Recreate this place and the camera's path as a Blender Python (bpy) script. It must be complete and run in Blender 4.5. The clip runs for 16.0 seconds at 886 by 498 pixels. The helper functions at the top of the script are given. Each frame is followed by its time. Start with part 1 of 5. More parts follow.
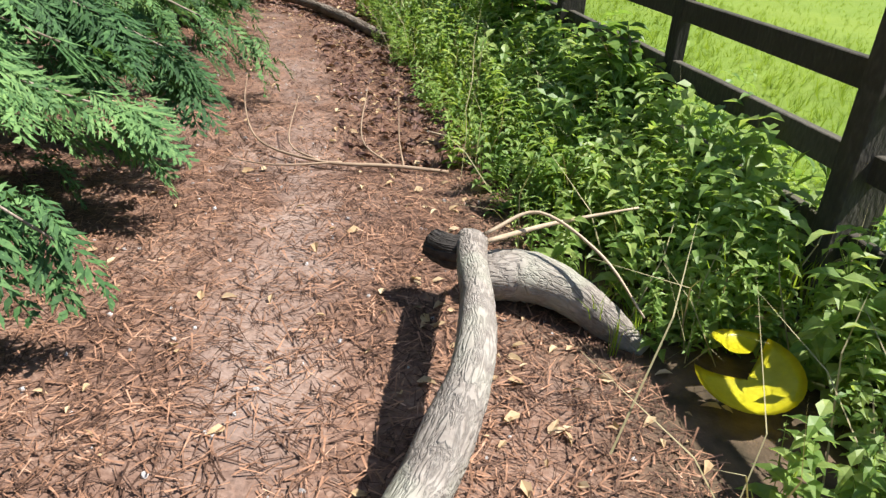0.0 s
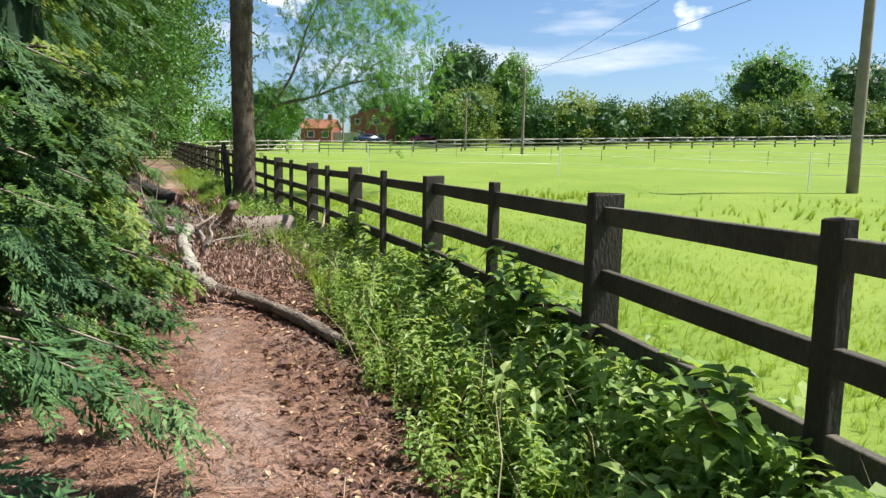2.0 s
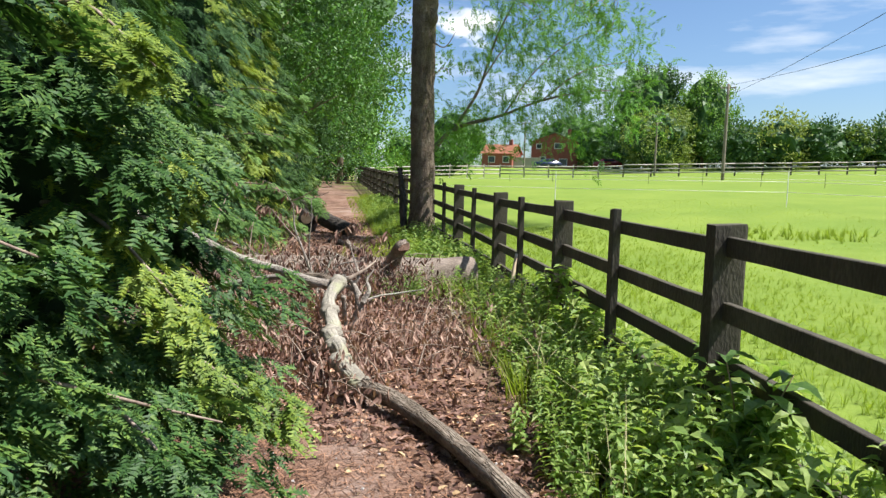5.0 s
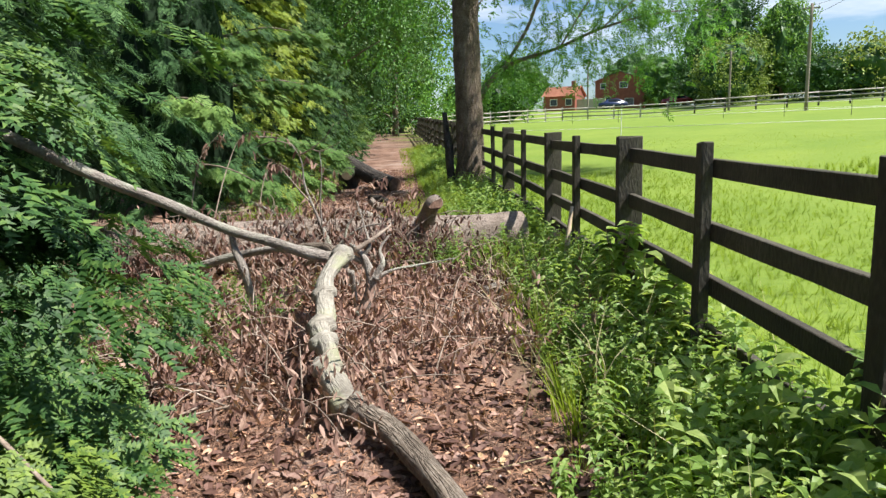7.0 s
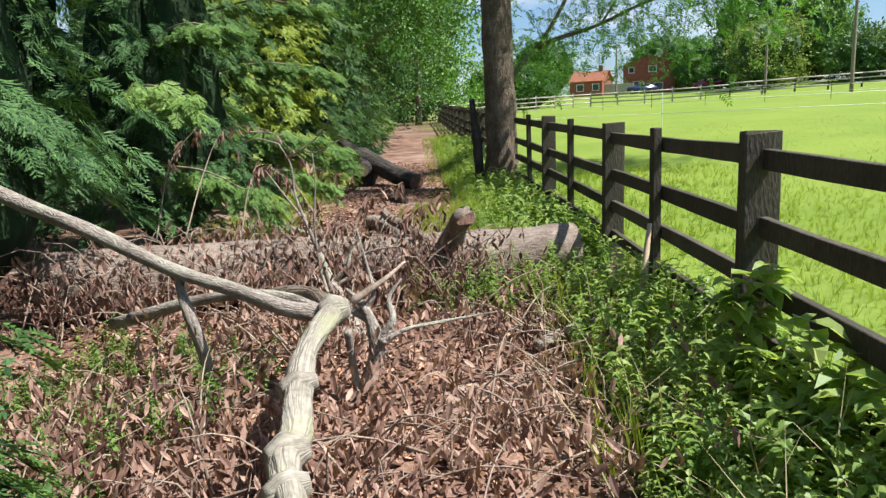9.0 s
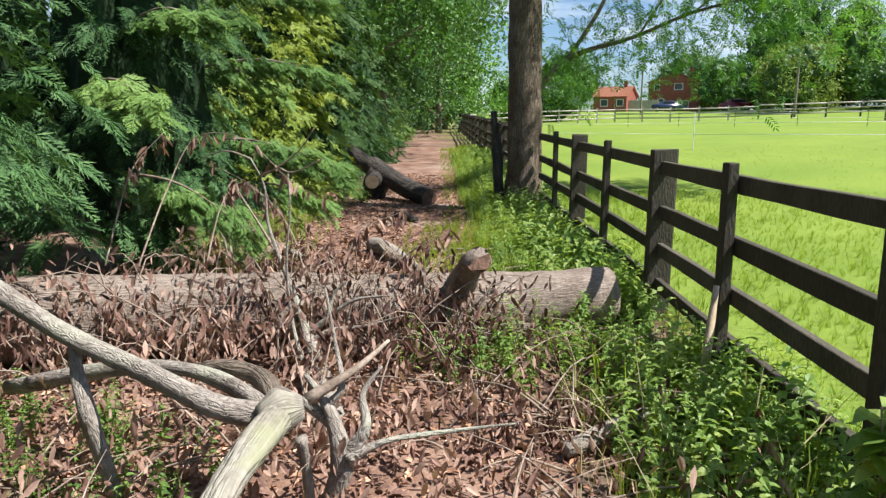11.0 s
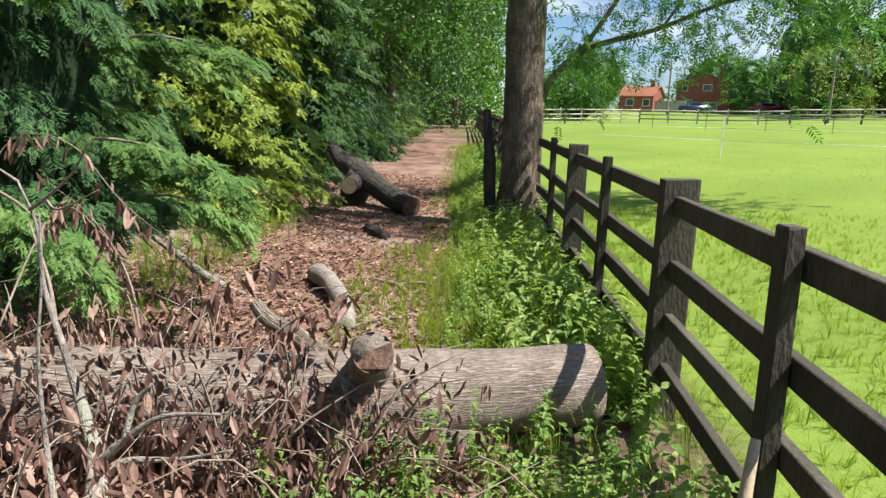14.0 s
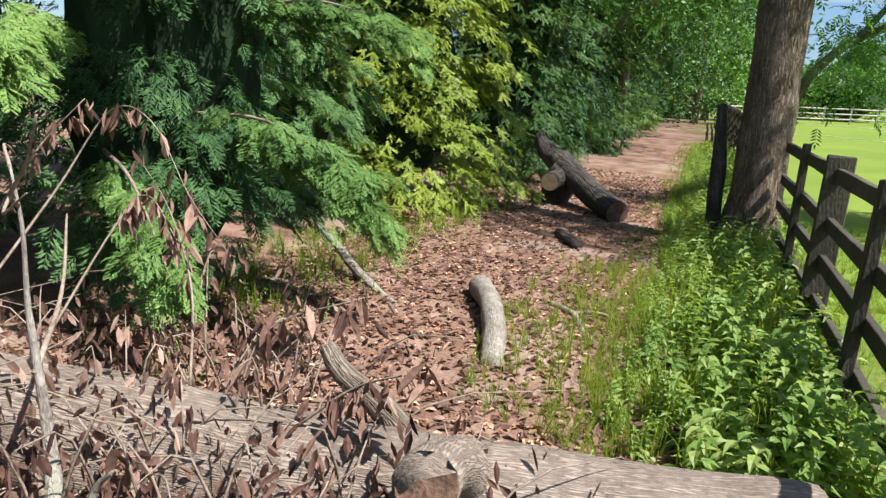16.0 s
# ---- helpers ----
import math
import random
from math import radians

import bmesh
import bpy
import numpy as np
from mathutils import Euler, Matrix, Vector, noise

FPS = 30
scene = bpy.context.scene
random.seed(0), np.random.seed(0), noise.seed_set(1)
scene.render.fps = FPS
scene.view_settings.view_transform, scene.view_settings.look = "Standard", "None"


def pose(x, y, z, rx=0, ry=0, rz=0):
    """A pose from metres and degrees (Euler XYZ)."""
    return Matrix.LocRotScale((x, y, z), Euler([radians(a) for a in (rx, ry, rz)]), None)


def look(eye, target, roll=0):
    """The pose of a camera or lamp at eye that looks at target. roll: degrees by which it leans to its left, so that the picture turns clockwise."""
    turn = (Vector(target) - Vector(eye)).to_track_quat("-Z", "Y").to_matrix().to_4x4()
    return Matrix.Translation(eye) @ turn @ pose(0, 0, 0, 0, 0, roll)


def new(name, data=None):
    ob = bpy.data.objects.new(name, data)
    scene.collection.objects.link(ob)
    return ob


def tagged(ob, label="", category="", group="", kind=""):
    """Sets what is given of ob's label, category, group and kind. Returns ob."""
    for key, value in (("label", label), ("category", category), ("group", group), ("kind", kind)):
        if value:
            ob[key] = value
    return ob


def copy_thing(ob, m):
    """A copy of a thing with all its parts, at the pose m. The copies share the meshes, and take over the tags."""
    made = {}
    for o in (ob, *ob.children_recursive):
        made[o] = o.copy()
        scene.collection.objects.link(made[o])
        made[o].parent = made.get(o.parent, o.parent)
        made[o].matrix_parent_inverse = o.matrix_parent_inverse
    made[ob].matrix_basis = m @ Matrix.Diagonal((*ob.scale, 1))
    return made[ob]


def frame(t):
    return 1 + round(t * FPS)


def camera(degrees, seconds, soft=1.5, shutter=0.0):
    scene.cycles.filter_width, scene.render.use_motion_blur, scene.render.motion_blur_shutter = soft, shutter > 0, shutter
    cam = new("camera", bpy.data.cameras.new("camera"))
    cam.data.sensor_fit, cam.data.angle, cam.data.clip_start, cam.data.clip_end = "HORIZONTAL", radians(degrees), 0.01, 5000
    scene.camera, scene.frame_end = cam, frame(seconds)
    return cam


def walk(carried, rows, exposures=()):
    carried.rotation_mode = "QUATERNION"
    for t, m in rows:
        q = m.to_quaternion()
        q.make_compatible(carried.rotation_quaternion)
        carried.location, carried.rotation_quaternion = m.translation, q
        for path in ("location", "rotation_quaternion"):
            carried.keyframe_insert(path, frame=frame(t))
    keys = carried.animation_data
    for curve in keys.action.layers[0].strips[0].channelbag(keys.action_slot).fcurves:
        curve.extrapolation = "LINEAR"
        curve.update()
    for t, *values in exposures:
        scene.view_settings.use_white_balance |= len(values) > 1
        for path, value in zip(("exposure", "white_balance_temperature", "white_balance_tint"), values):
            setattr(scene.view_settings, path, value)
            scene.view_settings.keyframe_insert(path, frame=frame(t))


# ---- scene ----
cam = camera(64.9, 16.0, soft=1.4)
PATH = [
    (0, (0.938, 0.971, 1.233), (0.816, 2.746, 0.32), 4.1),
    (0.2, (0.9, 1.094, 1.282), (0.739, 2.929, 0.502), 4.3),
    (0.5, (0.944, 1.245, 1.354), (0.722, 3.15, 0.785), 1.3),
    (1, (0.774, 1.548, 1.387), (0.664, 3.497, 0.951), -0.5),
    (1.5, (0.622, 1.894, 1.342), (0.528, 3.839, 0.888), 0.4),
    (2, (0.575, 2.351, 1.403), (0.544, 4.334, 1.147), 1.2),
    (2.5, (0.436, 2.743, 1.409), (0.459, 4.735, 1.238), 1.0),
    (3, (0.323, 3.183, 1.423), (0.181, 5.176, 1.338), -0.0),
    (3.5, (0.199, 3.632, 1.456), (-0.201, 5.591, 1.441), 0.4),
    (4, (0.067, 3.942, 1.444), (-0.362, 5.895, 1.417), 1.0),
    (4.5, (-0.015, 4.342, 1.419), (-0.473, 6.286, 1.326), 1.2),
    (5, (-0.063, 4.837, 1.439), (-0.592, 6.756, 1.242), 1.4),
    (5.2, (-0.062, 4.979, 1.434), (-0.611, 6.889, 1.202), 1.1),
    (7.3, (-0.26, 6.466, 1.361), (-0.975, 8.3, 1.007), -1.6),
    (7.5, (-0.346, 6.644, 1.378), (-1.057, 8.477, 1.01), -1.3),
    (8, (-0.452, 7.007, 1.42), (-1.155, 8.842, 1.046), -1.6),
    (8.5, (-0.657, 7.321, 1.42), (-1.377, 9.148, 1.044), -1.9),
    (9, (-0.805, 7.684, 1.399), (-1.572, 9.494, 1.029), -2.4),
    (9.5, (-0.92, 8.02, 1.424), (-1.782, 9.787, 1.056), -2.5),
    (10, (-1.06, 8.199, 1.434), (-1.943, 9.96, 1.086), -1.5),
    (10.2, (-1.137, 8.301, 1.445), (-1.975, 10.085, 1.105), -0.7),
    (12.3, (-1.216, 9.33, 1.463), (-2.0, 11.134, 1.099), 0.9),
    (12.5, (-1.265, 9.451, 1.498), (-2.05, 11.25, 1.115), 1.3),
    (13, (-1.281, 9.704, 1.517), (-2.114, 11.478, 1.119), 1.6),
    (13.5, (-1.274, 10.037, 1.546), (-2.137, 11.798, 1.15), 1.8),
    (14, (-1.336, 10.336, 1.542), (-2.193, 12.106, 1.176), 2.1),
    (14.5, (-1.429, 10.61, 1.568), (-2.368, 12.341, 1.219), 2.9),
    (15, (-1.496, 10.895, 1.571), (-2.58, 12.537, 1.211), 4.0),
    (15.5, (-1.523, 11.176, 1.526), (-2.777, 12.685, 1.141), 5.2),
    (16, (-1.634, 11.422, 1.56), (-2.993, 12.824, 1.124), 4.7),
]
walk(cam, [(t, look(eye, target, roll)) for t, eye, target, roll in PATH])


# ---- light ----
SUN = Vector((1.0, 0.14, 1.55)).normalized()
world = bpy.data.worlds.new("sky")
scene.world = world
world.use_nodes = True
wn, wl = world.node_tree.nodes, world.node_tree.links
wn.clear()
sky = wn.new("ShaderNodeTexSky")
sky.sky_type, sky.sun_disc = "NISHITA", False
sky.sun_elevation, sky.sun_rotation = math.asin(SUN.z), math.atan2(SUN.x, SUN.y)
sky.air_density, sky.dust_density, sky.ozone_density = 1.0, 0.9, 3.0
where = wn.new("ShaderNodeTexCoord")
stretch = wn.new("ShaderNodeMapping")
stretch.inputs["Scale"].default_value = (2.0, 2.6, 11.0)
stretch.inputs["Location"].default_value = (0.35, 0.2, 0.1)
puff = wn.new("ShaderNodeTexNoise")
puff.inputs["Scale"].default_value, puff.inputs["Detail"].default_value, puff.inputs["Roughness"].default_value = 1.5, 7.0, 0.55
ramp = wn.new("ShaderNodeValToRGB")
ramp.color_ramp.elements[0].position, ramp.color_ramp.elements[1].position = 0.51, 0.78
cloud = wn.new("ShaderNodeMix")
cloud.data_type = "RGBA"
cloud.inputs["B"].default_value = (8.5, 8.8, 9.2, 1)
back = wn.new("ShaderNodeBackground")
back.inputs["Strength"].default_value = 0.07
out = wn.new("ShaderNodeOutputWorld")
wl.new(where.outputs["Generated"], stretch.inputs["Vector"])
wl.new(stretch.outputs["Vector"], puff.inputs["Vector"])
wl.new(puff.outputs["Fac"], ramp.inputs["Fac"])
wl.new(ramp.outputs["Color"], cloud.inputs["Factor"])
tint = wn.new("ShaderNodeMix")
tint.data_type, tint.blend_type = "RGBA", "MULTIPLY"
tint.inputs["Factor"].default_value = 1.0
tint.inputs["B"].default_value = (0.86, 0.98, 1.10, 1)
wl.new(sky.outputs["Color"], tint.inputs["A"])
heap = wn.new("ShaderNodeMapping")
heap.inputs["Scale"].default_value, heap.inputs["Location"].default_value = (5.0, 5.0, 10.0), (0.3, 0.7, 0.2)
puff2 = wn.new("ShaderNodeTexNoise")
puff2.inputs["Scale"].default_value, puff2.inputs["Detail"].default_value = 1.0, 5.0
ramp2 = wn.new("ShaderNodeValToRGB")
ramp2.color_ramp.elements[0].position, ramp2.color_ramp.elements[1].position = 0.66, 0.72
cloud2 = wn.new("ShaderNodeMix")
cloud2.data_type = "RGBA"
cloud2.inputs["B"].default_value = (11.0, 11.2, 11.5, 1)
wl.new(where.outputs["Generated"], heap.inputs["Vector"])
wl.new(heap.outputs["Vector"], puff2.inputs["Vector"])
wl.new(puff2.outputs["Fac"], ramp2.inputs["Fac"])
wl.new(ramp2.outputs["Color"], cloud2.inputs["Factor"])
wl.new(tint.outputs["Result"], cloud2.inputs["A"])
wl.new(cloud2.outputs["Result"], cloud.inputs["A"])
wl.new(cloud.outputs["Result"], back.inputs["Color"])
wl.new(back.outputs["Background"], out.inputs["Surface"])
sun = new("sun", bpy.data.lights.new("sun", "SUN"))
sun.data.energy, sun.data.angle, sun.data.color = 5.0, radians(0.55), (1.0, 0.97, 0.955)
sun.matrix_world = look(SUN * 50, (0, 0, 0))
scene.view_settings.exposure = 1.0


# ---- materials ----
def material(name, colours, scale=8.0, rough=0.8, bump=0.0, fine=60.0, leaf=0.0, spread=0.0, coat=0.0, stretch_z=1.0):
    """Noise at two scales between the colours; leaf: light that passes through; spread: how far single pieces differ."""
    m = bpy.data.materials.new(name)
    m.use_nodes = True
    n, l = m.node_tree.nodes, m.node_tree.links
    b = n["Principled BSDF"]
    b.inputs["Roughness"].default_value = rough
    b.inputs["Specular IOR Level"].default_value = 0.3 + coat
    tc = n.new("ShaderNodeTexCoord")
    mp = n.new("ShaderNodeMapping")
    mp.inputs["Scale"].default_value = (1, 1, stretch_z)
    l.new(tc.outputs["Object"], mp.inputs["Vector"])
    big, small = n.new("ShaderNodeTexNoise"), n.new("ShaderNodeTexNoise")
    big.inputs["Scale"].default_value, small.inputs["Scale"].default_value = scale, fine
    for tex in (big, small):
        tex.inputs["Detail"].default_value = 5
        l.new(mp.outputs["Vector"], tex.inputs["Vector"])
    mixv = n.new("ShaderNodeMath")
    mixv.operation = "MULTIPLY_ADD"
    mixv.inputs[1].default_value, mixv.inputs[2].default_value = 0.45, 0.0
    l.new(small.outputs["Fac"], mixv.inputs[0])
    addv = n.new("ShaderNodeMath")
    addv.operation = "MULTIPLY_ADD"
    addv.inputs[1].default_value = 0.55
    l.new(big.outputs["Fac"], addv.inputs[0])
    l.new(mixv.outputs[0], addv.inputs[2])
    value = addv
    if spread:
        geo, info = n.new("ShaderNodeNewGeometry"), n.new("ShaderNodeObjectInfo")
        both = n.new("ShaderNodeMath")
        both.operation = "ADD"
        l.new(geo.outputs["Random Per Island"], both.inputs[0])
        l.new(info.outputs["Random"], both.inputs[1])
        wob = n.new("ShaderNodeMath")
        wob.operation = "MULTIPLY_ADD"
        wob.inputs[1].default_value, wob.inputs[2].default_value = spread * 0.5, -spread * 0.5
        l.new(both.outputs[0], wob.inputs[0])
        tot = n.new("ShaderNodeMath")
        tot.operation = "ADD"
        l.new(addv.outputs[0], tot.inputs[0])
        l.new(wob.outputs[0], tot.inputs[1])
        value = tot
    cr = n.new("ShaderNodeValToRGB")
    el = cr.color_ramp.elements
    lo, hi = (0.33, 0.67) if not spread else (0.15, 0.85)
    el[0].position, el[1].position = lo, hi
    el[0].color, el[1].color = (*colours[0], 1), (*colours[-1], 1)
    for k, c in enumerate(colours[1:-1]):
        el.new(lo + (hi - lo) * (k + 1) / (len(colours) - 1)).color = (*c, 1)
    l.new(value.outputs[0], cr.inputs["Fac"])
    l.new(cr.outputs["Color"], b.inputs["Base Color"])
    if bump:
        bp = n.new("ShaderNodeBump")
        bp.inputs["Strength"].default_value, bp.inputs["Distance"].default_value = bump, 0.02
        l.new(addv.outputs[0], bp.inputs["Height"])
        l.new(bp.outputs["Normal"], b.inputs["Normal"])
    if leaf:
        tr, mx = n.new("ShaderNodeBsdfTranslucent"), n.new("ShaderNodeMixShader")
        warm = n.new("ShaderNodeMix")
        warm.data_type, warm.blend_type = "RGBA", "MULTIPLY"
        warm.inputs["Factor"].default_value = 1.0
        warm.inputs["B"].default_value = (1.25, 1.2, 0.65, 1)
        l.new(cr.outputs["Color"], warm.inputs["A"])
        l.new(warm.outputs["Result"], tr.inputs["Color"])
        mx.inputs[0].default_value = leaf
        l.new(b.outputs[0], mx.inputs[1])
        l.new(tr.outputs[0], mx.inputs[2])
        l.new(mx.outputs[0], n["Material Output"].inputs["Surface"])
    return m


def bark_material(name, colours, ridges=26.0, depth=0.9, moss=None, length=0.11):
    """Bark: long ridges along local z, with moss or lichen patches."""
    m = material(name, colours, 5.0, 0.9, 0.0, 40.0)
    n, l = m.node_tree.nodes, m.node_tree.links
    b = n["Principled BSDF"]
    tc, mp = n.new("ShaderNodeTexCoord"), n.new("ShaderNodeMapping")
    mp.inputs["Scale"].default_value = (ridges, ridges * length, 1)
    vor = n.new("ShaderNodeTexNoise")
    vor.inputs["Scale"].default_value, vor.inputs["Detail"].default_value, vor.inputs["Distortion"].default_value = 1.0, 5.0, 0.5
    l.new(tc.outputs["UV"], mp.inputs["Vector"])
    l.new(mp.outputs["Vector"], vor.inputs["Vector"])
    mid = n.new("ShaderNodeMath")
    mid.operation = "SUBTRACT"
    mid.inputs[1].default_value = 0.5
    l.new(vor.outputs["Fac"], mid.inputs[0])
    dist = n.new("ShaderNodeMath")
    dist.operation = "ABSOLUTE"
    l.new(mid.outputs[0], dist.inputs[0])
    st = n.new("ShaderNodeMapRange")
    st.inputs["From Max"].default_value = 0.10
    l.new(dist.outputs[0], st.inputs["Value"])
    bp = n.new("ShaderNodeBump")
    bp.inputs["Strength"].default_value, bp.inputs["Distance"].default_value = depth, 0.03
    l.new(st.outputs["Result"], bp.inputs["Height"])
    l.new(bp.outputs["Normal"], b.inputs["Normal"])
    mul = n.new("ShaderNodeMix")
    mul.data_type, mul.blend_type = "RGBA", "MULTIPLY"
    mul.inputs["Factor"].default_value = 0.26
    old = b.inputs["Base Color"].links[0].from_socket
    l.new(old, mul.inputs["A"])
    l.new(st.outputs["Result"], mul.inputs["B"])
    last = mul.outputs["Result"]
    if moss:
        no, cr, mo = n.new("ShaderNodeTexNoise"), n.new("ShaderNodeValToRGB"), n.new("ShaderNodeMix")
        no.inputs["Scale"].default_value, no.inputs["Detail"].default_value = 3.5, 6
        tc2 = n.new("ShaderNodeTexCoord")
        l.new(tc2.outputs["Object"], no.inputs["Vector"])
        cr.color_ramp.elements[0].position, cr.color_ramp.elements[1].position = 0.52, 0.66
        mo.data_type = "RGBA"
        mo.inputs["B"].default_value = (*moss, 1)
        l.new(no.outputs["Fac"], cr.inputs["Fac"])
        l.new(cr.outputs["Color"], mo.inputs["Factor"])
        l.new(last, mo.inputs["A"])
        last = mo.outputs["Result"]
    l.new(last, b.inputs["Base Color"])
    return m


CYPRESS = material("cypress leaf", [(0.012, 0.036, 0.014), (0.062, 0.145, 0.042), (0.21, 0.35, 0.11)], 1.3, 0.7, leaf=0.26, spread=0.6)
# Lighter copy of the cypress leaf, with sunlight put into its colour.
CYPRESS_LIT = material("cypress leaf with painted sunlight", [(0.045, 0.105, 0.028), (0.12, 0.225, 0.052), (0.29, 0.42, 0.11)], 1.3, 0.65, leaf=0.3, spread=0.6)
YEW = material("yew leaf", [(0.016, 0.048, 0.014), (0.054, 0.125, 0.028), (0.2, 0.3, 0.06)], 1.6, 0.55, leaf=0.3, spread=0.7)
GOLDEN = material("golden conifer leaf", [(0.07, 0.13, 0.025), (0.2, 0.28, 0.04), (0.46, 0.5, 0.08)], 1.6, 0.55, leaf=0.3, spread=0.7)
# Near-black, to stand in for the shade deep between conifer boughs.
CORE_SHADE = material("solid inner foliage with painted shade", [(0.006, 0.018, 0.006), (0.022, 0.052, 0.018)], 3.0, 0.9, 1.0, 14.0)
NETTLE = material("nettle leaf", [(0.09, 0.175, 0.045), (0.22, 0.345, 0.08), (0.44, 0.52, 0.17)], 2.0, 0.45, leaf=0.5, spread=0.7)
GRASS = material("grass blade", [(0.15, 0.235, 0.024), (0.22, 0.31, 0.038), (0.32, 0.40, 0.08)], 0.7, 0.6, leaf=0.65, spread=0.4)
DRY = material("dry grass stalk", [(0.28, 0.24, 0.12), (0.45, 0.40, 0.22)], 4.0, 0.7, leaf=0.2, spread=0.6)
BROADLEAF = material("broad leaf", [(0.045, 0.13, 0.02), (0.115, 0.25, 0.04), (0.22, 0.36, 0.07)], 0.5, 0.5, leaf=0.3, spread=0.7)
OLIVE = material("olive hedge leaf", [(0.09, 0.15, 0.03), (0.19, 0.27, 0.055), (0.33, 0.38, 0.1)], 0.4, 0.6, leaf=0.25, spread=0.7)
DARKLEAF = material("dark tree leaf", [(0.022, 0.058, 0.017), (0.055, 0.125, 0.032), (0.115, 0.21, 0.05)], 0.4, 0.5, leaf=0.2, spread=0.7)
ASHLEAF = material("ash leaf", [(0.07, 0.18, 0.03), (0.15, 0.32, 0.06), (0.27, 0.42, 0.1)], 0.9, 0.5, leaf=0.4, spread=0.7)
DEAD = material("dead brown leaf", [(0.06, 0.03, 0.023), (0.205, 0.113, 0.083), (0.47, 0.32, 0.24)], 6.0, 0.7, leaf=0.15, spread=0.9)
LITTER = material("needle litter", [(0.07, 0.036, 0.022), (0.36, 0.19, 0.11), (0.8, 0.58, 0.4)], 6.0, 0.8, spread=1.0)
PALE_LEAF = material("pale dead leaf", [(0.30, 0.19, 0.09), (0.50, 0.36, 0.20), (0.62, 0.50, 0.33)], 9.0, 0.7, leaf=0.15, spread=0.7)
TIMBER = material("weathered fence timber", [(0.026, 0.022, 0.016), (0.06, 0.052, 0.036), (0.14, 0.125, 0.09)], 3.0, 0.85, 0.7, 70.0, spread=0.35, stretch_z=0.4)
BARK = bark_material("ridged bark", [(0.11, 0.075, 0.05), (0.21, 0.155, 0.11), (0.30, 0.24, 0.18)], 46.0, 1.0)
LOGBARK = bark_material("log bark", [(0.2, 0.155, 0.12), (0.29, 0.23, 0.18), (0.37, 0.3, 0.245)], 85.0, 0.6)
GREYBARK = bark_material("grey branch bark", [(0.19, 0.155, 0.125), (0.3, 0.26, 0.215), (0.4, 0.36, 0.3)], 60.0, 0.5, moss=(0.36, 0.35, 0.27), length=0.3)
PALEBARK = bark_material("pale lichen bark", [(0.2, 0.175, 0.135), (0.31, 0.28, 0.22), (0.40, 0.37, 0.30)], 24.0, 0.4, moss=(0.27, 0.275, 0.16))
BROWNBARK = bark_material("grey-brown bark", [(0.12, 0.09, 0.065), (0.22, 0.175, 0.13), (0.34, 0.285, 0.22)], 40.0, 0.7)
DARKBARK = bark_material("dark damp bark", [(0.03, 0.026, 0.022), (0.065, 0.055, 0.045), (0.11, 0.095, 0.075)], 20.0, 0.8)
TWIG = material("twig bark", [(0.12, 0.085, 0.06), (0.26, 0.20, 0.15), (0.40, 0.33, 0.26)], 9.0, 0.85, 0.4)
TWIGTAN = material("tan twig bark", [(0.24, 0.16, 0.10), (0.40, 0.29, 0.19)], 9.0, 0.8, 0.3)
PALETWIG = material("pale bare twig", [(0.40, 0.30, 0.19), (0.58, 0.46, 0.32)], 9.0, 0.8, 0.3)
CUTWOOD = material("sawn wood", [(0.30, 0.19, 0.11), (0.46, 0.32, 0.20), (0.56, 0.42, 0.29)], 12.0, 0.85, 0.5)
ROTTEN = material("rotten broken wood", [(0.05, 0.03, 0.02), (0.12, 0.07, 0.045), (0.22, 0.13, 0.09)], 10.0, 0.9, 1.0, 50.0)
WEATHERED = material("weathered cut wood", [(0.12, 0.075, 0.05), (0.22, 0.145, 0.10), (0.32, 0.23, 0.17)], 14.0, 0.9, 0.6)
YELLOW = material("yellow plastic", [(0.62, 0.58, 0.02), (0.78, 0.72, 0.04)], 8.0, 0.35, 0.1, leaf=0.2, coat=0.3)
BRICK = material("red brick", [(0.22, 0.07, 0.05), (0.33, 0.12, 0.08)], 2.0, 0.9, 0.2)
PANTILE = material("orange clay tile", [(0.4, 0.16, 0.09), (0.52, 0.25, 0.15)], 2.0, 0.85, 0.2)
SLATE = material("grey roof slate", [(0.10, 0.09, 0.09), (0.18, 0.16, 0.15)], 2.0, 0.7)
WHITE = material("white paint", [(0.70, 0.70, 0.68), (0.82, 0.82, 0.80)], 3.0, 0.5)
GREYWOOD = material("silvered fence wood", [(0.30, 0.27, 0.22), (0.45, 0.42, 0.36)], 3.0, 0.9, 0.3)
POLEWOOD = material("utility pole wood", [(0.16, 0.13, 0.10), (0.28, 0.24, 0.19)], 3.0, 0.85, 0.3)
BLACK = material("black plastic", [(0.015, 0.015, 0.015), (0.03, 0.03, 0.03)], 9.0, 0.5)
BLUE = material("dark blue car paint", [(0.02, 0.03, 0.07), (0.03, 0.045, 0.10)], 3.0, 0.25, coat=0.5)
RED = material("dark red car paint", [(0.22, 0.02, 0.025), (0.30, 0.03, 0.03)], 3.0, 0.25, coat=0.5)
GLASS = material("dark window glass", [(0.03, 0.035, 0.04), (0.06, 0.07, 0.08)], 3.0, 0.1, coat=0.5)
STONE = material("small pale stone", [(0.35, 0.32, 0.29), (0.55, 0.52, 0.48)], 20.0, 0.9, 0.4, spread=0.6)


# ---- mesh helpers ----
rng = np.random.default_rng(7)


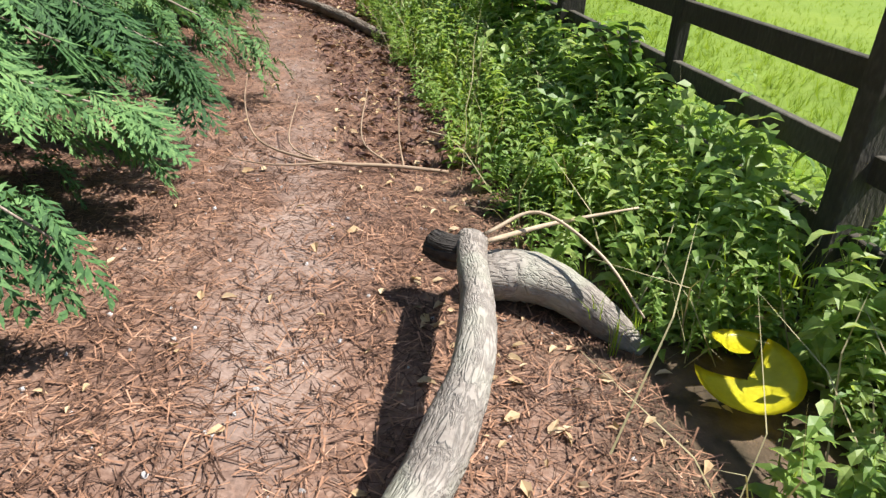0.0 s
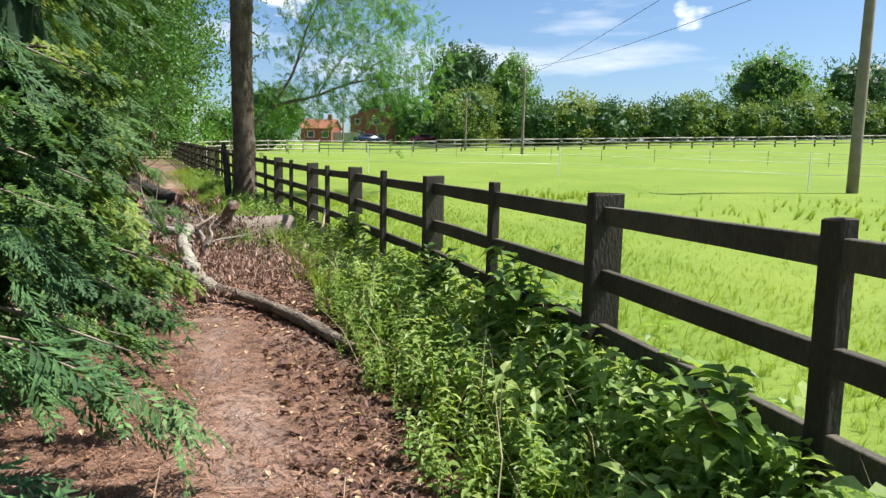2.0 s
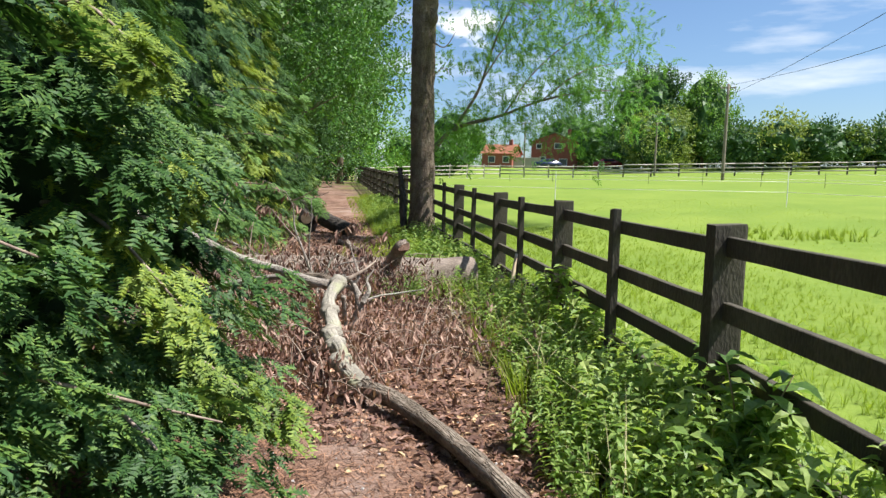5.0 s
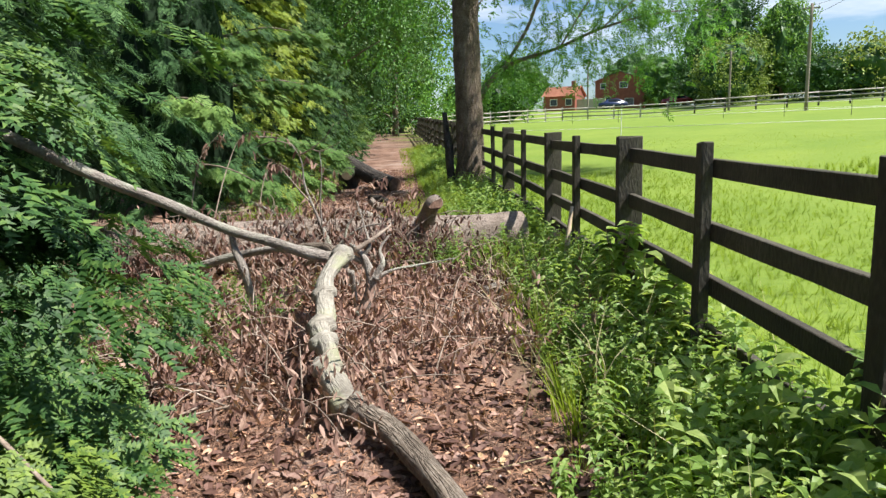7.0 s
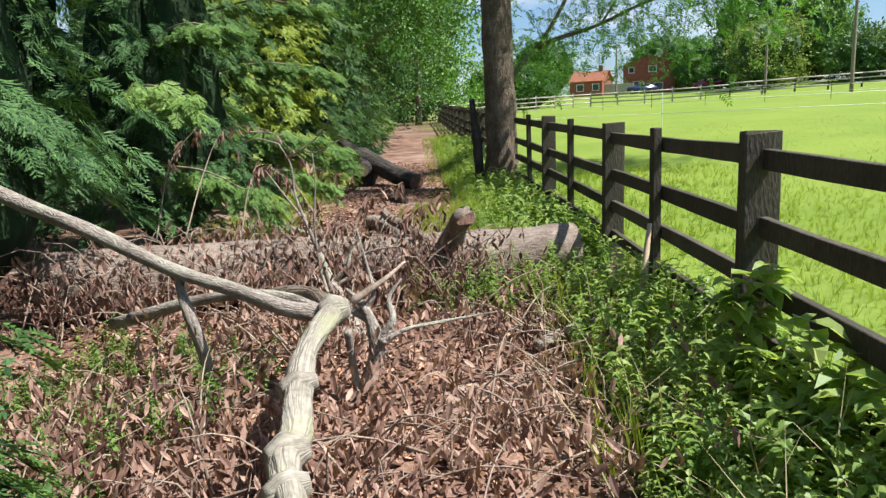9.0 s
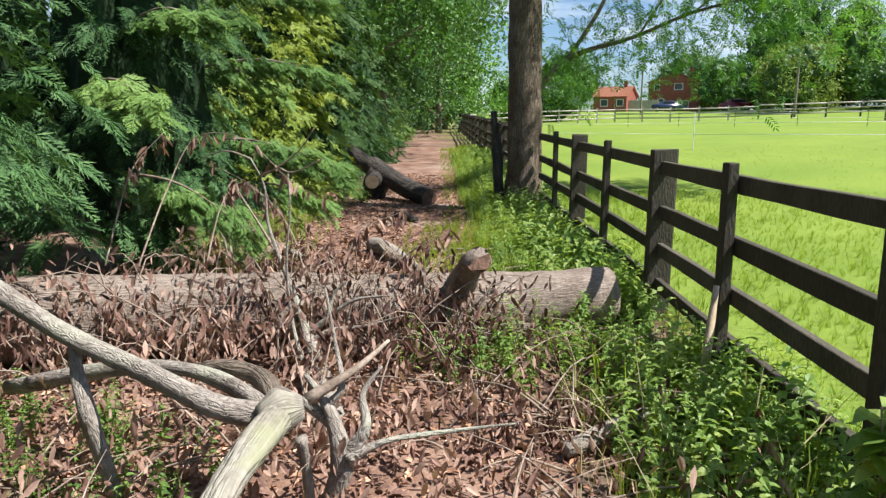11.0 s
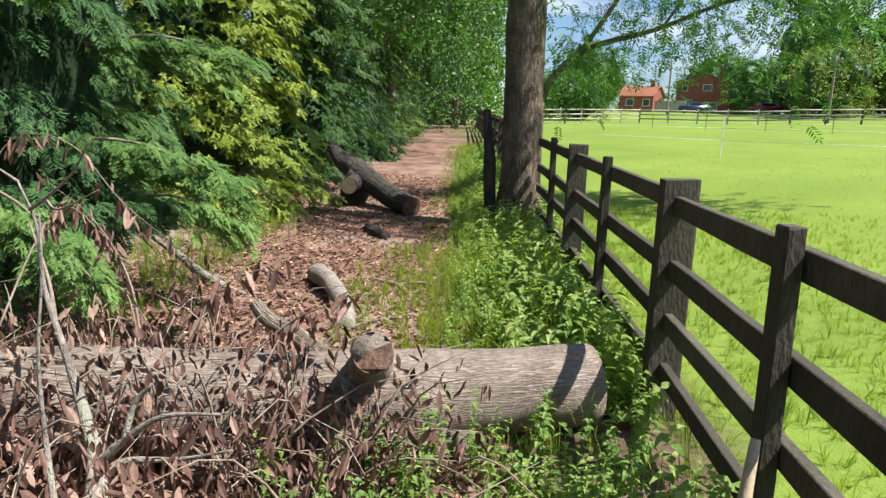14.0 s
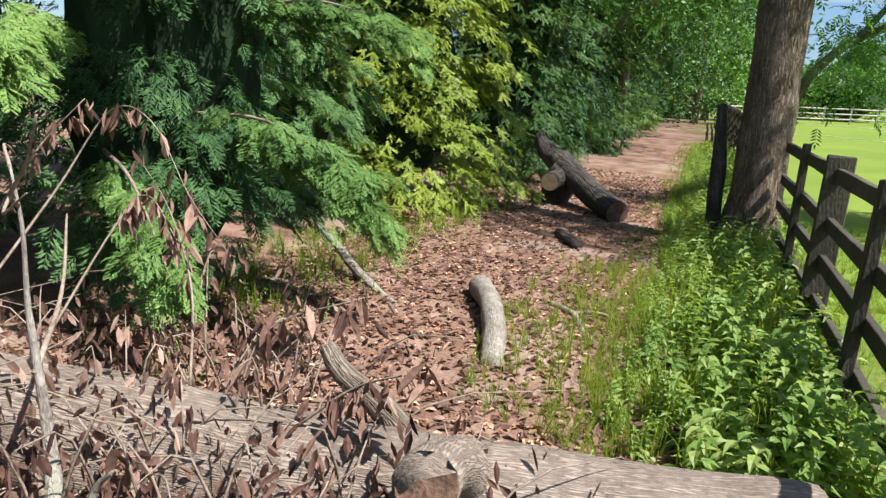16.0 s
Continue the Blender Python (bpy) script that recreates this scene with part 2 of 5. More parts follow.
def mesh_of(name, v, tris, mat, smooth=False, uv=None):
    v, tris = np.asarray(v, np.float32), np.asarray(tris, np.int32)
    me = bpy.data.meshes.new(name)
    me.vertices.add(len(v))
    me.vertices.foreach_set("co", v.ravel())
    me.loops.add(tris.size)
    me.loops.foreach_set("vertex_index", tris.ravel())
    me.polygons.add(len(tris))
    me.polygons.foreach_set("loop_start", np.arange(0, tris.size, 3, dtype=np.int32))
    me.polygons.foreach_set("use_smooth", np.full(len(tris), smooth))
    me.update(calc_edges=True)
    if uv is not None:
        layer = me.uv_layers.new(name="UVMap")
        layer.data.foreach_set("uv", np.asarray(uv, np.float32)[tris.ravel()].ravel())
    me.materials.append(mat)
    return me


def raw_part(name, v, tris, mat, parent=None, label="", smooth=False, uv=None):
    ob = new(name, mesh_of(name, v, tris, mat, smooth, uv))
    if parent is not None:
        ob.parent = parent
    return tagged(ob, label)


def part(name, bm, mat, parent=None, label="", smooth=False):
    me = bpy.data.meshes.new(name)
    bm.to_mesh(me)
    bm.free()
    me.polygons.foreach_set("use_smooth", np.full(len(me.polygons), smooth))
    me.materials.append(mat)
    ob = new(name, me)
    if parent is not None:
        ob.parent = parent
    return tagged(ob, label)


def thing(name, label, category, at=(0, 0, 0), group="", kind="", turn=0):
    ob = tagged(new(name), label, category, group, kind)
    ob.matrix_basis = pose(*at, 0, 0, turn)
    return ob


def join(*pieces):
    vs, ts, k = [], [], 0
    for v, t in pieces:
        vs.append(v)
        ts.append(np.asarray(t) + k)
        k += len(v)
    return np.concatenate(vs), np.concatenate(ts)


def smooth_line(points, n):
    """Points (x, y, z, radius) carried through by a Catmull-Rom curve."""
    p = np.asarray(points, float)
    p = np.vstack([2 * p[0] - p[1], p, 2 * p[-1] - p[-2]])
    res = []
    for i in range(1, len(p) - 2):
        for s in np.linspace(0, 1, n, endpoint=False):
            a, b, c, d = p[i - 1], p[i], p[i + 1], p[i + 2]
            res.append(0.5 * (2 * b + (c - a) * s + (2 * a - 5 * b + 4 * c - d) * s ** 2 + (3 * b - a - 3 * c + d) * s ** 3))
    res.append(p[-2])
    return np.array(res)


def tube(points, n=6, sides=9, rough=0.0, seed=0, caps=True):
    """A limb along (x, y, z, radius) points: vertices, triangles and uv in metres."""
    c = smooth_line(points, n)
    r = np.random.default_rng(seed)
    v, uv, along = [], [], 0.0
    side = np.array([0.31, 0.17, 0.93])
    ph = r.uniform(0, 6.28, 4)
    for i, row in enumerate(c):
        d = c[min(i + 1, len(c) - 1), :3] - c[max(i - 1, 0), :3]
        d /= np.linalg.norm(d) + 1e-9
        side = side - d * side.dot(d)
        side /= np.linalg.norm(side) + 1e-9
        other = np.cross(d, side)
        if i:
            along += np.linalg.norm(row[:3] - c[i - 1, :3])
        for k in range(sides):
            a = 2 * math.pi * k / sides
            w = 1 + rough * (0.5 * math.sin(2 * a + ph[0] + along * 5) + 0.4 * math.sin(3 * a + ph[1] - along * 9) + 0.3 * math.sin(along * 17 + ph[2])) + rough * r.uniform(-0.35, 0.35)
            v.append(row[:3] + row[3] * w * (math.cos(a) * side + math.sin(a) * other))
            uv.append((abs(k - sides / 2) / sides * 2 * math.pi * c[len(c) // 2, 3], along))
    t = []
    m = len(c)
    for i in range(m - 1):
        for k in range(sides):
            a, b = i * sides + k, i * sides + (k + 1) % sides
            t += [(a, b, b + sides), (a, b + sides, a + sides)]
    if caps:
        for i in (0, m - 1):
            v.append(c[i, :3])
            uv.append((0, 0))
            q = len(v) - 1
            for k in range(sides):
                a, b = i * sides + k, i * sides + (k + 1) % sides
                t.append((q, b, a) if i == 0 else (q, a, b))
    return np.array(v), np.array(t), np.array(uv)


def limb(name, points, mat, parent=None, label="", n=6, sides=9, rough=0.0, seed=0):
    v, t, uv = tube(points, n, sides, rough, seed)
    return raw_part(name, v, t, mat, parent, label, True, uv)


def scatter(template, places, axes, sizes):
    """Copies of a template (verts, tris), at places, with axes (k, 3, 3: columns right, forward, up) and sizes."""
    v, t = template
    w = np.einsum("kij,nj->kni", axes * np.asarray(sizes).reshape(-1, 1, 1), v) + np.asarray(places)[:, None, :]
    tt = t[None] + (np.arange(len(places)) * len(v))[:, None, None]
    return w.reshape(-1, 3), tt.reshape(-1, 3)


def frames_from(forward, up=None, roll=0.0):
    """Axes whose second column points along forward."""
    f = forward / np.linalg.norm(forward, axis=1, keepdims=True)
    u = np.tile([0.0, 0, 1.0], (len(f), 1)) if up is None else up
    r = np.cross(f, u)
    r /= np.linalg.norm(r, axis=1, keepdims=True) + 1e-9
    u = np.cross(r, f)
    if np.ndim(roll):
        c, s = np.cos(roll)[:, None], np.sin(roll)[:, None]
        r, u = r * c + u * s, u * c - r * s
    return np.stack([r, f, u], axis=2)


def turned(n, tilt=0.3, g=rng):
    """Axes for upright plants: any heading, tilted a little."""
    a = g.uniform(0, 2 * math.pi, n)
    up = np.stack([g.normal(0, tilt, n), g.normal(0, tilt, n), np.ones(n)], 1)
    up /= np.linalg.norm(up, axis=1, keepdims=True)
    f = np.stack([np.cos(a), np.sin(a), np.zeros(n)], 1)
    r = np.cross(f, up)
    r /= np.linalg.norm(r, axis=1, keepdims=True)
    return np.stack([r, np.cross(up, r), up], 2)


# ---- leaf and plant templates ----
def blade(a, b, width, up=(0, 0, 1)):
    """A narrow pointed leaf from a to b: 2 triangles."""
    a, b = np.asarray(a, float), np.asarray(b, float)
    d = b - a
    s = np.cross(d, up)
    s = s / (np.linalg.norm(s) + 1e-9) * width / 2
    m = a + d * 0.45
    return np.array([a, m + s, b, m - s]), np.array([(0, 1, 2), (0, 2, 3)])


def spike(a, b, width):
    """A needle or scale shoot from a to b: 1 triangle."""
    a, b = np.asarray(a, float), np.asarray(b, float)
    s = np.cross(b - a, (0.1, 0.2, 1))
    s = s / (np.linalg.norm(s) + 1e-9) * width / 2
    return np.array([a - s, a + s, b]), np.array([(0, 1, 2)])


def broad(a, d, length, width, up=(0, 0, 1), fold=0.25, bend=0.2):
    """A leaf folded along its midrib."""
    d = np.asarray(d, float) / np.linalg.norm(d)
    s = np.cross(d, up)
    s /= np.linalg.norm(s) + 1e-9
    u = np.cross(s, d)
    a = np.asarray(a, float)
    mid, tip = a + d * length * 0.45 - u * bend * length * 0.1, a + d * length - u * bend * length
    l1, r1 = a + d * length * 0.3 + s * width / 2 + u * fold * width, a + d * length * 0.3 - s * width / 2 + u * fold * width
    l2, r2 = a + d * length * 0.68 + s * width * 0.3 + u * (fold * width - bend * length * 0.3), a + d * length * 0.68 - s * width * 0.3 + u * (fold * width - bend * length * 0.3)
    return np.array([a, mid, tip, l1, r1, l2, r2]), np.array([(0, 3, 1), (0, 1, 4), (3, 5, 1), (4, 1, 6), (5, 2, 1), (1, 2, 6)])


def cypress_spray(g, sides=8, sub=7):
    """A flat feathery spray, 1 long, along +y, drooping at its tip."""
    out_ = []
    def rib(y):
        return np.array([0.05 * math.sin(4 * y), y, -0.42 * y * y])
    for i in range(sides):
        y = 0.1 + 0.82 * i / (sides - 1)
        for sgn in (-1, 1):
            a = rib(y + 0.02 * sgn)
            ln = (0.34 * (1 - y) + 0.12) * g.uniform(0.8, 1.15)
            d = np.array([sgn * g.uniform(0.5, 0.85), g.uniform(0.5, 0.85), g.uniform(-0.5, 0.22)])
            b = a + d * ln - np.array([0, 0, 0.25 * ln * ln])
            out_.append(blade(a, b, 0.085))
            for j in range(sub):
                q = a + (b - a) * (0.2 + 0.75 * j / sub)
                e = np.array([sgn * (0.35 if j % 2 else 0.95), 0.9 if j % 2 else 0.15, -0.4 + g.uniform(-0.35, 0.3)])
                out_.append(spike(q, q + e * ln * 0.48 * g.uniform(0.6, 1.3), 0.042))
    out_.append(blade(rib(0), rib(0.55), 0.02))
    out_.append(blade(rib(0.5), rib(1.04), 0.03))
    return join(*out_)


def plume_spray(g, pairs=11, sub=4):
    """A full flat plume of overlapping scale shoots, 1 long, along +y, its side shoots swept forwards."""
    out_ = [blade((0, 0, 0), (0, 1.0, -0.3), 0.05)]
    for i in range(pairs):
        y = 0.08 + 0.86 * i / (pairs - 1)
        for sgn in (-1, 1):
            a = np.array([0, y, -0.3 * y * y])
            ln = (0.42 * (1 - y) + 0.13) * g.uniform(0.8, 1.15)
            d = np.array([sgn * g.uniform(0.55, 0.75), g.uniform(0.7, 0.9), g.uniform(-0.3, 0.15)])
            b = a + d * ln
            b[2] -= g.uniform(0, 0.25) * ln
            out_.append(blade(a, b, 0.06))
            for j in range(sub):
                q = a + (b - a) * (0.3 + 0.2 * j)
                e = np.array([sgn * (0.1 if j % 2 else 0.9), 1.0 if j % 2 else 0.45, g.uniform(-0.35, 0.15)])
                out_.append(spike(q, q + e * ln * 0.42 * g.uniform(0.7, 1.2), 0.05))
    return join(*out_)


def yew_spray(g, n=10):
    """A shoot with two ranks of short needles and side shoots, 1 long, along +y."""
    out_ = []
    def shoot(a, d, ln, k):
        d = d / np.linalg.norm(d)
        s = np.cross(d, (0, 0, 1))
        for i in range(k):
            p = a + d * ln * (i + 0.5) / k - np.array([0, 0, 0.15 * (ln * i / k) ** 2])
            for sgn in (-1, 1):
                e = s * sgn + d * 0.6 + np.array([0, 0, g.uniform(-0.1, 0.35)])
                out_.append(spike(p, p + e * 0.135 * g.uniform(0.7, 1.25), 0.085))
        out_.append(blade(a, a + d * ln * 1.05 - np.array([0, 0, 0.15 * ln * ln]), 0.15))
    shoot(np.zeros(3), np.array([0, 1, -0.1]), 1.0, n)
    for y, sgn in ((0.2, 1), (0.42, -1)):
        shoot(np.array([0, y, -0.02]), np.array([sgn * 0.8, 0.75, -0.2]), 0.62 - 0.3 * y, max(3, n // 2))
    return join(*out_)


def nettle(g, size=0.17):
    """An upright stem, 1 high, with pairs of toothed leaves."""
    out_ = [blade((0, 0, 0), (0.03, 0.02, 1), 0.022, (0, 1, 0)), blade((0, 0, 0), (0.03, 0.02, 1), 0.022, (1, 0, 0))]
    for i in range(10):
        z = 0.18 + 0.82 * i / 9
        a0 = i * math.pi / 2 + g.uniform(-0.3, 0.3)
        ln = size * (1.05 - 0.55 * (z - 0.25)) * g.uniform(0.8, 1.1)
        for k in (0, 1):
            a = a0 + k * math.pi
            d = (math.cos(a), math.sin(a), g.uniform(-0.25, 0.45))
            out_.append(broad((0.03 * z, 0.02 * z, z), d, ln, ln * 0.55, fold=0.15, bend=0.35))
    return join(*out_)


def tuft(g, n=9, spread=0.5, width=0.03):
    out_ = []
    for i in range(n):
        a = g.uniform(0, 6.28)
        b = g.uniform(0.15, 1) * spread
        h = g.uniform(0.6, 1)
        base = np.array([g.uniform(-0.08, 0.08), g.uniform(-0.08, 0.08), 0])
        m = base + np.array([math.cos(a) * b * 0.35, math.sin(a) * b * 0.35, h * 0.62])
        e = base + np.array([math.cos(a) * b, math.sin(a) * b, h])
        s = np.array([-math.sin(a), math.cos(a), 0]) * width / 2
        out_.append((np.array([base - s, base + s, m + s * 0.8, m - s * 0.8, e]), np.array([(0, 1, 2), (0, 2, 3), (3, 2, 4)])))
    return join(*out_)


def sprig(g, n=12, ln=0.3, wide=0.5):
    """A twig end with broad leaves round it, about 1 long."""
    out_ = []
    for i in range(n):
        y = g.uniform(0, 0.9)
        d = g.normal(0, 1, 3)
        d[1] += 0.8
        p = np.array([g.uniform(-0.25, 0.25), y, g.uniform(-0.25, 0.25)])
        d = d / np.linalg.norm(d)
        out_.append(blade(p, p + d * ln * g.uniform(0.7, 1.3), ln * wide, g.normal(0, 1, 3)))
    return join(*out_)


def ash_leaf(g):
    """A compound leaf: a thin stalk with pairs of leaflets, 1 long, drooping."""
    out_ = [blade((0, 0, 0), (0, 1, -0.35), 0.02)]
    for i in range(5):
        y = 0.25 + 0.16 * i
        for sgn in (-1, 1):
            p = np.array([0, y, -0.35 * y * y])
            out_.append(blade(p, p + np.array([sgn * 0.3, 0.16, -0.1 + g.uniform(-0.1, 0.06)]), 0.11, (0.2 * sgn, 0.1, 1)))
    p = np.array([0, 0.95, -0.33])
    out_.append(blade(p, p + np.array([0, 0.3, -0.16]), 0.12))
    return join(*out_)


def curled(g):
    """A dead leaf, 1 long, hanging along -z and curled about its length."""
    w, k = 0.27, g.uniform(0.4, 1.2)
    v = []
    for z, ww in ((0, 0.05), (-0.3, 0.9), (-0.7, 0.8), (-1, 0.05)):
        for a in (-1, 0, 1):
            v.append((math.sin(a * k) * w * ww / 2 / k * 1.4, (1 - math.cos(a * k)) * w * ww * 0.8 + 0.12 * z * z, z))
    t = []
    for i in range(3):
        for j in range(2):
            a = i * 3 + j
            t += [(a, a + 1, a + 4), (a, a + 4, a + 3)]
    return np.array(v), np.array(t)


# ---- lie of the land ----
FENCE = [(2.93, 0.45), (2.52, 1.82), (2.11, 3.18), (1.75, 4.47), (1.327, 5.873), (0.836, 7.226), (0.382, 8.592), (-0.2, 9.909),
         (-0.692, 11.261), (-1.293, 12.569), (-1.799, 13.919), (-2.456, 15.199), (-3.024, 16.523), (-3.577, 17.623)]
while len(FENCE) < 44:
    FENCE.append((FENCE[-1][0] - 0.60, FENCE[-1][1] + 1.31))
FX, FY = np.array([p[0] for p in FENCE]), np.array([p[1] for p in FENCE])


def fence_x(y):
    y = np.asarray(y, float)
    inside = np.interp(y, FY, FX)
    return np.where(y < FY[0], FX[0] - (y - FY[0]) * 0.27, np.where(y > FY[-1], FX[-1] - (y - FY[-1]) * 0.458, inside))


def off(x, y):
    """Metres to the field side of the fence (path side: minus)."""
    return (np.asarray(x) - fence_x(y)) * 0.925


def lumps(x, y):
    return 0.5 * np.sin(1.7 * x + 0.6 * y) * np.sin(1.1 * y - 0.5 * x + 1) + 0.3 * np.sin(3.9 * x - 2.2 * y) + 0.2 * np.sin(6.3 * y + 4.1 * x)


def land(x, y):
    """Height of the ground."""
    x, y = np.asarray(x, float), np.asarray(y, float)
    u = off(x, y)
    rise = 0.026 * np.clip(np.logaddexp(0, (y - 13) / 1.5) * 1.5, 0, 97)
    side = 0.55 * (1 - np.exp(-np.clip(u, 0, None) / 7.0))
    left = 0.02 * np.clip(-u - 4, 0, 6)
    s = np.clip((y - 88) / 14, 0, 1)
    yard = 0.75 * s * s * (3 - 2 * s)
    c = np.clip((y - 40) / 40, 0, 1)
    cross = 0.03 * np.clip(x, -8, 60) * c * c * (3 - 2 * c)
    return rise + side + left + yard + cross + 0.018 * lumps(x, y) * np.where(u > 0.3, 1.6, 1.0)


def on_land(x, y, dz=0.0):
    return np.stack([np.asarray(x, float), np.asarray(y, float), land(x, y) + dz], -1)


def ground_sheet():
    xs = np.concatenate([[-420, -300, -200, -130, -90, -60, -45, -34, -27, -22, -18, -15, -13], np.arange(-12, 4.6, 0.1), [5, 5.6, 6.4, 7.4, 8.8, 10.5, 13, 16, 20, 26, 34, 45, 60, 80, 110, 160, 230, 320, 420]])
    ys = np.concatenate([[-420, -200, -90, -40, -20, -10, -5, -2.5], np.arange(-1.5, 21, 0.1), np.arange(21, 60, 0.8), [62, 65, 69, 74, 80, 87, 95, 105, 118, 140, 180, 240, 330, 480]])
    gx, gy = np.meshgrid(xs, ys)
    v = np.stack([gx, gy, land(gx, gy)], -1).reshape(-1, 3)
    nx = len(xs)
    i, j = np.meshgrid(np.arange(nx - 1), np.arange(len(ys) - 1))
    a = (j * nx + i).ravel()
    t = np.concatenate([np.stack([a, a + 1, a + 1 + nx], 1), np.stack([a, a + 1 + nx, a + nx], 1)])
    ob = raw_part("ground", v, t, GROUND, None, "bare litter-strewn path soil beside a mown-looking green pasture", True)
    u = off(v[:, 0], v[:, 1]) + 0.12 * lumps(v[:, 0] * 2, v[:, 1] * 2)
    grass = np.clip((u - 0.05) / 0.35, 0, 1)
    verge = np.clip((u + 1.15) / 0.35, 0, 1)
    trodden = 0.5 * np.exp(-((u + 1.78 + 0.07 * np.sin(v[:, 1] * 0.9)) / 0.2) ** 2) * np.clip((9.5 - v[:, 1]) / 1.5, 0, 1)
    for name, val in (("grass", grass), ("verge", verge), ("trodden", trodden)):
        ob.data.attributes.new(name, "FLOAT", "POINT").data.foreach_set("value", val.astype(np.float32))
    return tagged(ob, "", "ground", "", "structure")


def ground_material():
    m = material("ground", [(0.095, 0.053, 0.036), (0.205, 0.122, 0.085), (0.33, 0.225, 0.165)], 2.2, 0.95, 0.8, 55.0)
    n, l = m.node_tree.nodes, m.node_tree.links
    b = n["Principled BSDF"]
    tc = n.new("ShaderNodeTexCoord")

    def noise_ramp(scale, p0, p1, c0, c1, detail=6):
        no, cr = n.new("ShaderNodeTexNoise"), n.new("ShaderNodeValToRGB")
        no.inputs["Scale"].default_value, no.inputs["Detail"].default_value = scale, detail
        l.new(tc.outputs["Object"], no.inputs["Vector"])
        cr.color_ramp.elements[0].position, cr.color_ramp.elements[1].position = p0, p1
        cr.color_ramp.elements[0].color, cr.color_ramp.elements[1].color = (*c0, 1), (*c1, 1)
        l.new(no.outputs["Fac"], cr.inputs["Fac"])
        return cr.outputs["Color"]

    def mix(fac, a, bb):
        x = n.new("ShaderNodeMix")
        x.data_type = "RGBA"
        l.new(fac, x.inputs["Factor"])
        l.new(a, x.inputs["A"])
        l.new(bb, x.inputs["B"])
        return x.outputs["Result"]

    soil = b.inputs["Base Color"].links[0].from_socket
    bare = noise_ramp(0.9, 0.56, 0.72, (0, 0, 0), (1, 1, 1))
    dust = noise_ramp(30, 0.3, 0.7, (0.25, 0.185, 0.15), (0.40, 0.32, 0.265))
    soil = mix(bare, soil, dust)
    at0, patch = n.new("ShaderNodeAttribute"), n.new("ShaderNodeMath")
    at0.attribute_name, patch.operation = "trodden", "MULTIPLY"
    l.new(at0.outputs["Fac"], patch.inputs[0])
    l.new(noise_ramp(2.3, 0.36, 0.56, (0, 0, 0), (1, 1, 1)), patch.inputs[1])
    soil = mix(patch.outputs[0], soil, noise_ramp(45, 0.3, 0.7, (0.24, 0.18, 0.145), (0.37, 0.30, 0.255)))
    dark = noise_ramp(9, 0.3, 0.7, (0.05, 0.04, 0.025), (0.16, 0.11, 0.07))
    turf = noise_ramp(0.35, 0.35, 0.65, (0.13, 0.2, 0.03), (0.2, 0.26, 0.044), 9)
    stalk = noise_ramp(14, 0.35, 0.75, (0.12, 0.19, 0.028), (0.21, 0.27, 0.056))
    half = noise_ramp(2.5, 0.3, 0.7, (0.2, 0.2, 0.2), (0.7, 0.7, 0.7))
    turf = mix(half, turf, stalk)
    at1, at2 = n.new("ShaderNodeAttribute"), n.new("ShaderNodeAttribute")
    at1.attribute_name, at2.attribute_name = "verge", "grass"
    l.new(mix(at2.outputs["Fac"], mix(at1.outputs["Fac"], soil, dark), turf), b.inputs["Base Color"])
    b.inputs["Specular IOR Level"].default_value = 0.1
    return m


GROUND = ground_material()
ground_sheet()


# ---- fence ----
def box_mesh(name, sx, sy, sz, mat, bev=0.006, seed=0, warp=0.004, cuts=1):
    """A sawn timber with softened, slightly uneven edges; its base centre at the origin."""
    bm = bmesh.new()
    bmesh.ops.create_cube(bm, size=1, matrix=Matrix.Translation((0, 0, sz / 2)) @ Matrix.Diagonal((sx, sy, sz, 1)))
    bmesh.ops.bevel(bm, geom=bm.edges[:], offset=bev, segments=1, affect="EDGES")
    r = random.Random(seed)
    for v in bm.verts:
        v.co += Vector((r.uniform(-warp, warp), r.uniform(-warp, warp), r.uniform(-warp, warp)))
    me = bpy.data.meshes.new(name)
    bm.to_mesh(me)
    bm.free()
    me.materials.append(mat)
    return me


RAILS = (1.155, 0.83, 0.56, 0.29)


def fence_lift(y):
    return float(np.interp(y, [3.1, 5.9, 8.6, 11.3, 13.0, 60.0], [-0.02, -0.025, -0.02, 0.005, 0.0, 1.22]))


def near_fence():
    fence = thing("post_and_rail_fence", "dark weathered four-rail timber fence along the path", "fence")
    thick = [box_mesh("post", 0.095, 0.175, 1.9, TIMBER, 0.008, k, 0.006) for k in range(4)]
    thin = [box_mesh("post", 0.085, 0.06, 1.85, TIMBER, 0.006, k, 0.004) for k in range(4)]
    r = random.Random(5)
    for i, (x, y) in enumerate(FENCE):
        if 13.5 < i < 15.5:
            continue
        a, b = FENCE[max(i - 1, 0)], FENCE[min(i + 1, len(FENCE) - 1)]
        ang = math.degrees(math.atan2(b[1] - a[1], b[0] - a[0]))
        g = fence_lift(y)
        big = i % 2 == 0
        o = new("post", (thick if big else thin)[i % 4])
        o.parent = fence
        o.matrix_basis = pose(x, y, 1.275 + g - (1.9 if big else 1.85), r.uniform(-0.4, 0.4), r.uniform(-0.4, 0.4), ang)
    for i in range(0, len(FENCE) - 2, 2):
        (x0, y0), (xm, ym), (x1, y1) = FENCE[i], FENCE[i + 1], FENCE[i + 2]
        if i == 14:
            continue
        g0, g1 = fence_lift(y0), fence_lift(y1)
        for z in RAILS:
            a, b = Vector((x0, y0, z + g0 + r.uniform(-0.012, 0.012))), Vector((x1, y1, z + g1 + r.uniform(-0.012, 0.012)))
            mid = (a + b) / 2 + Vector((0, 0, r.uniform(-0.006, 0.004)))
            rail_mesh(fence, a, mid, b, r)
    return fence


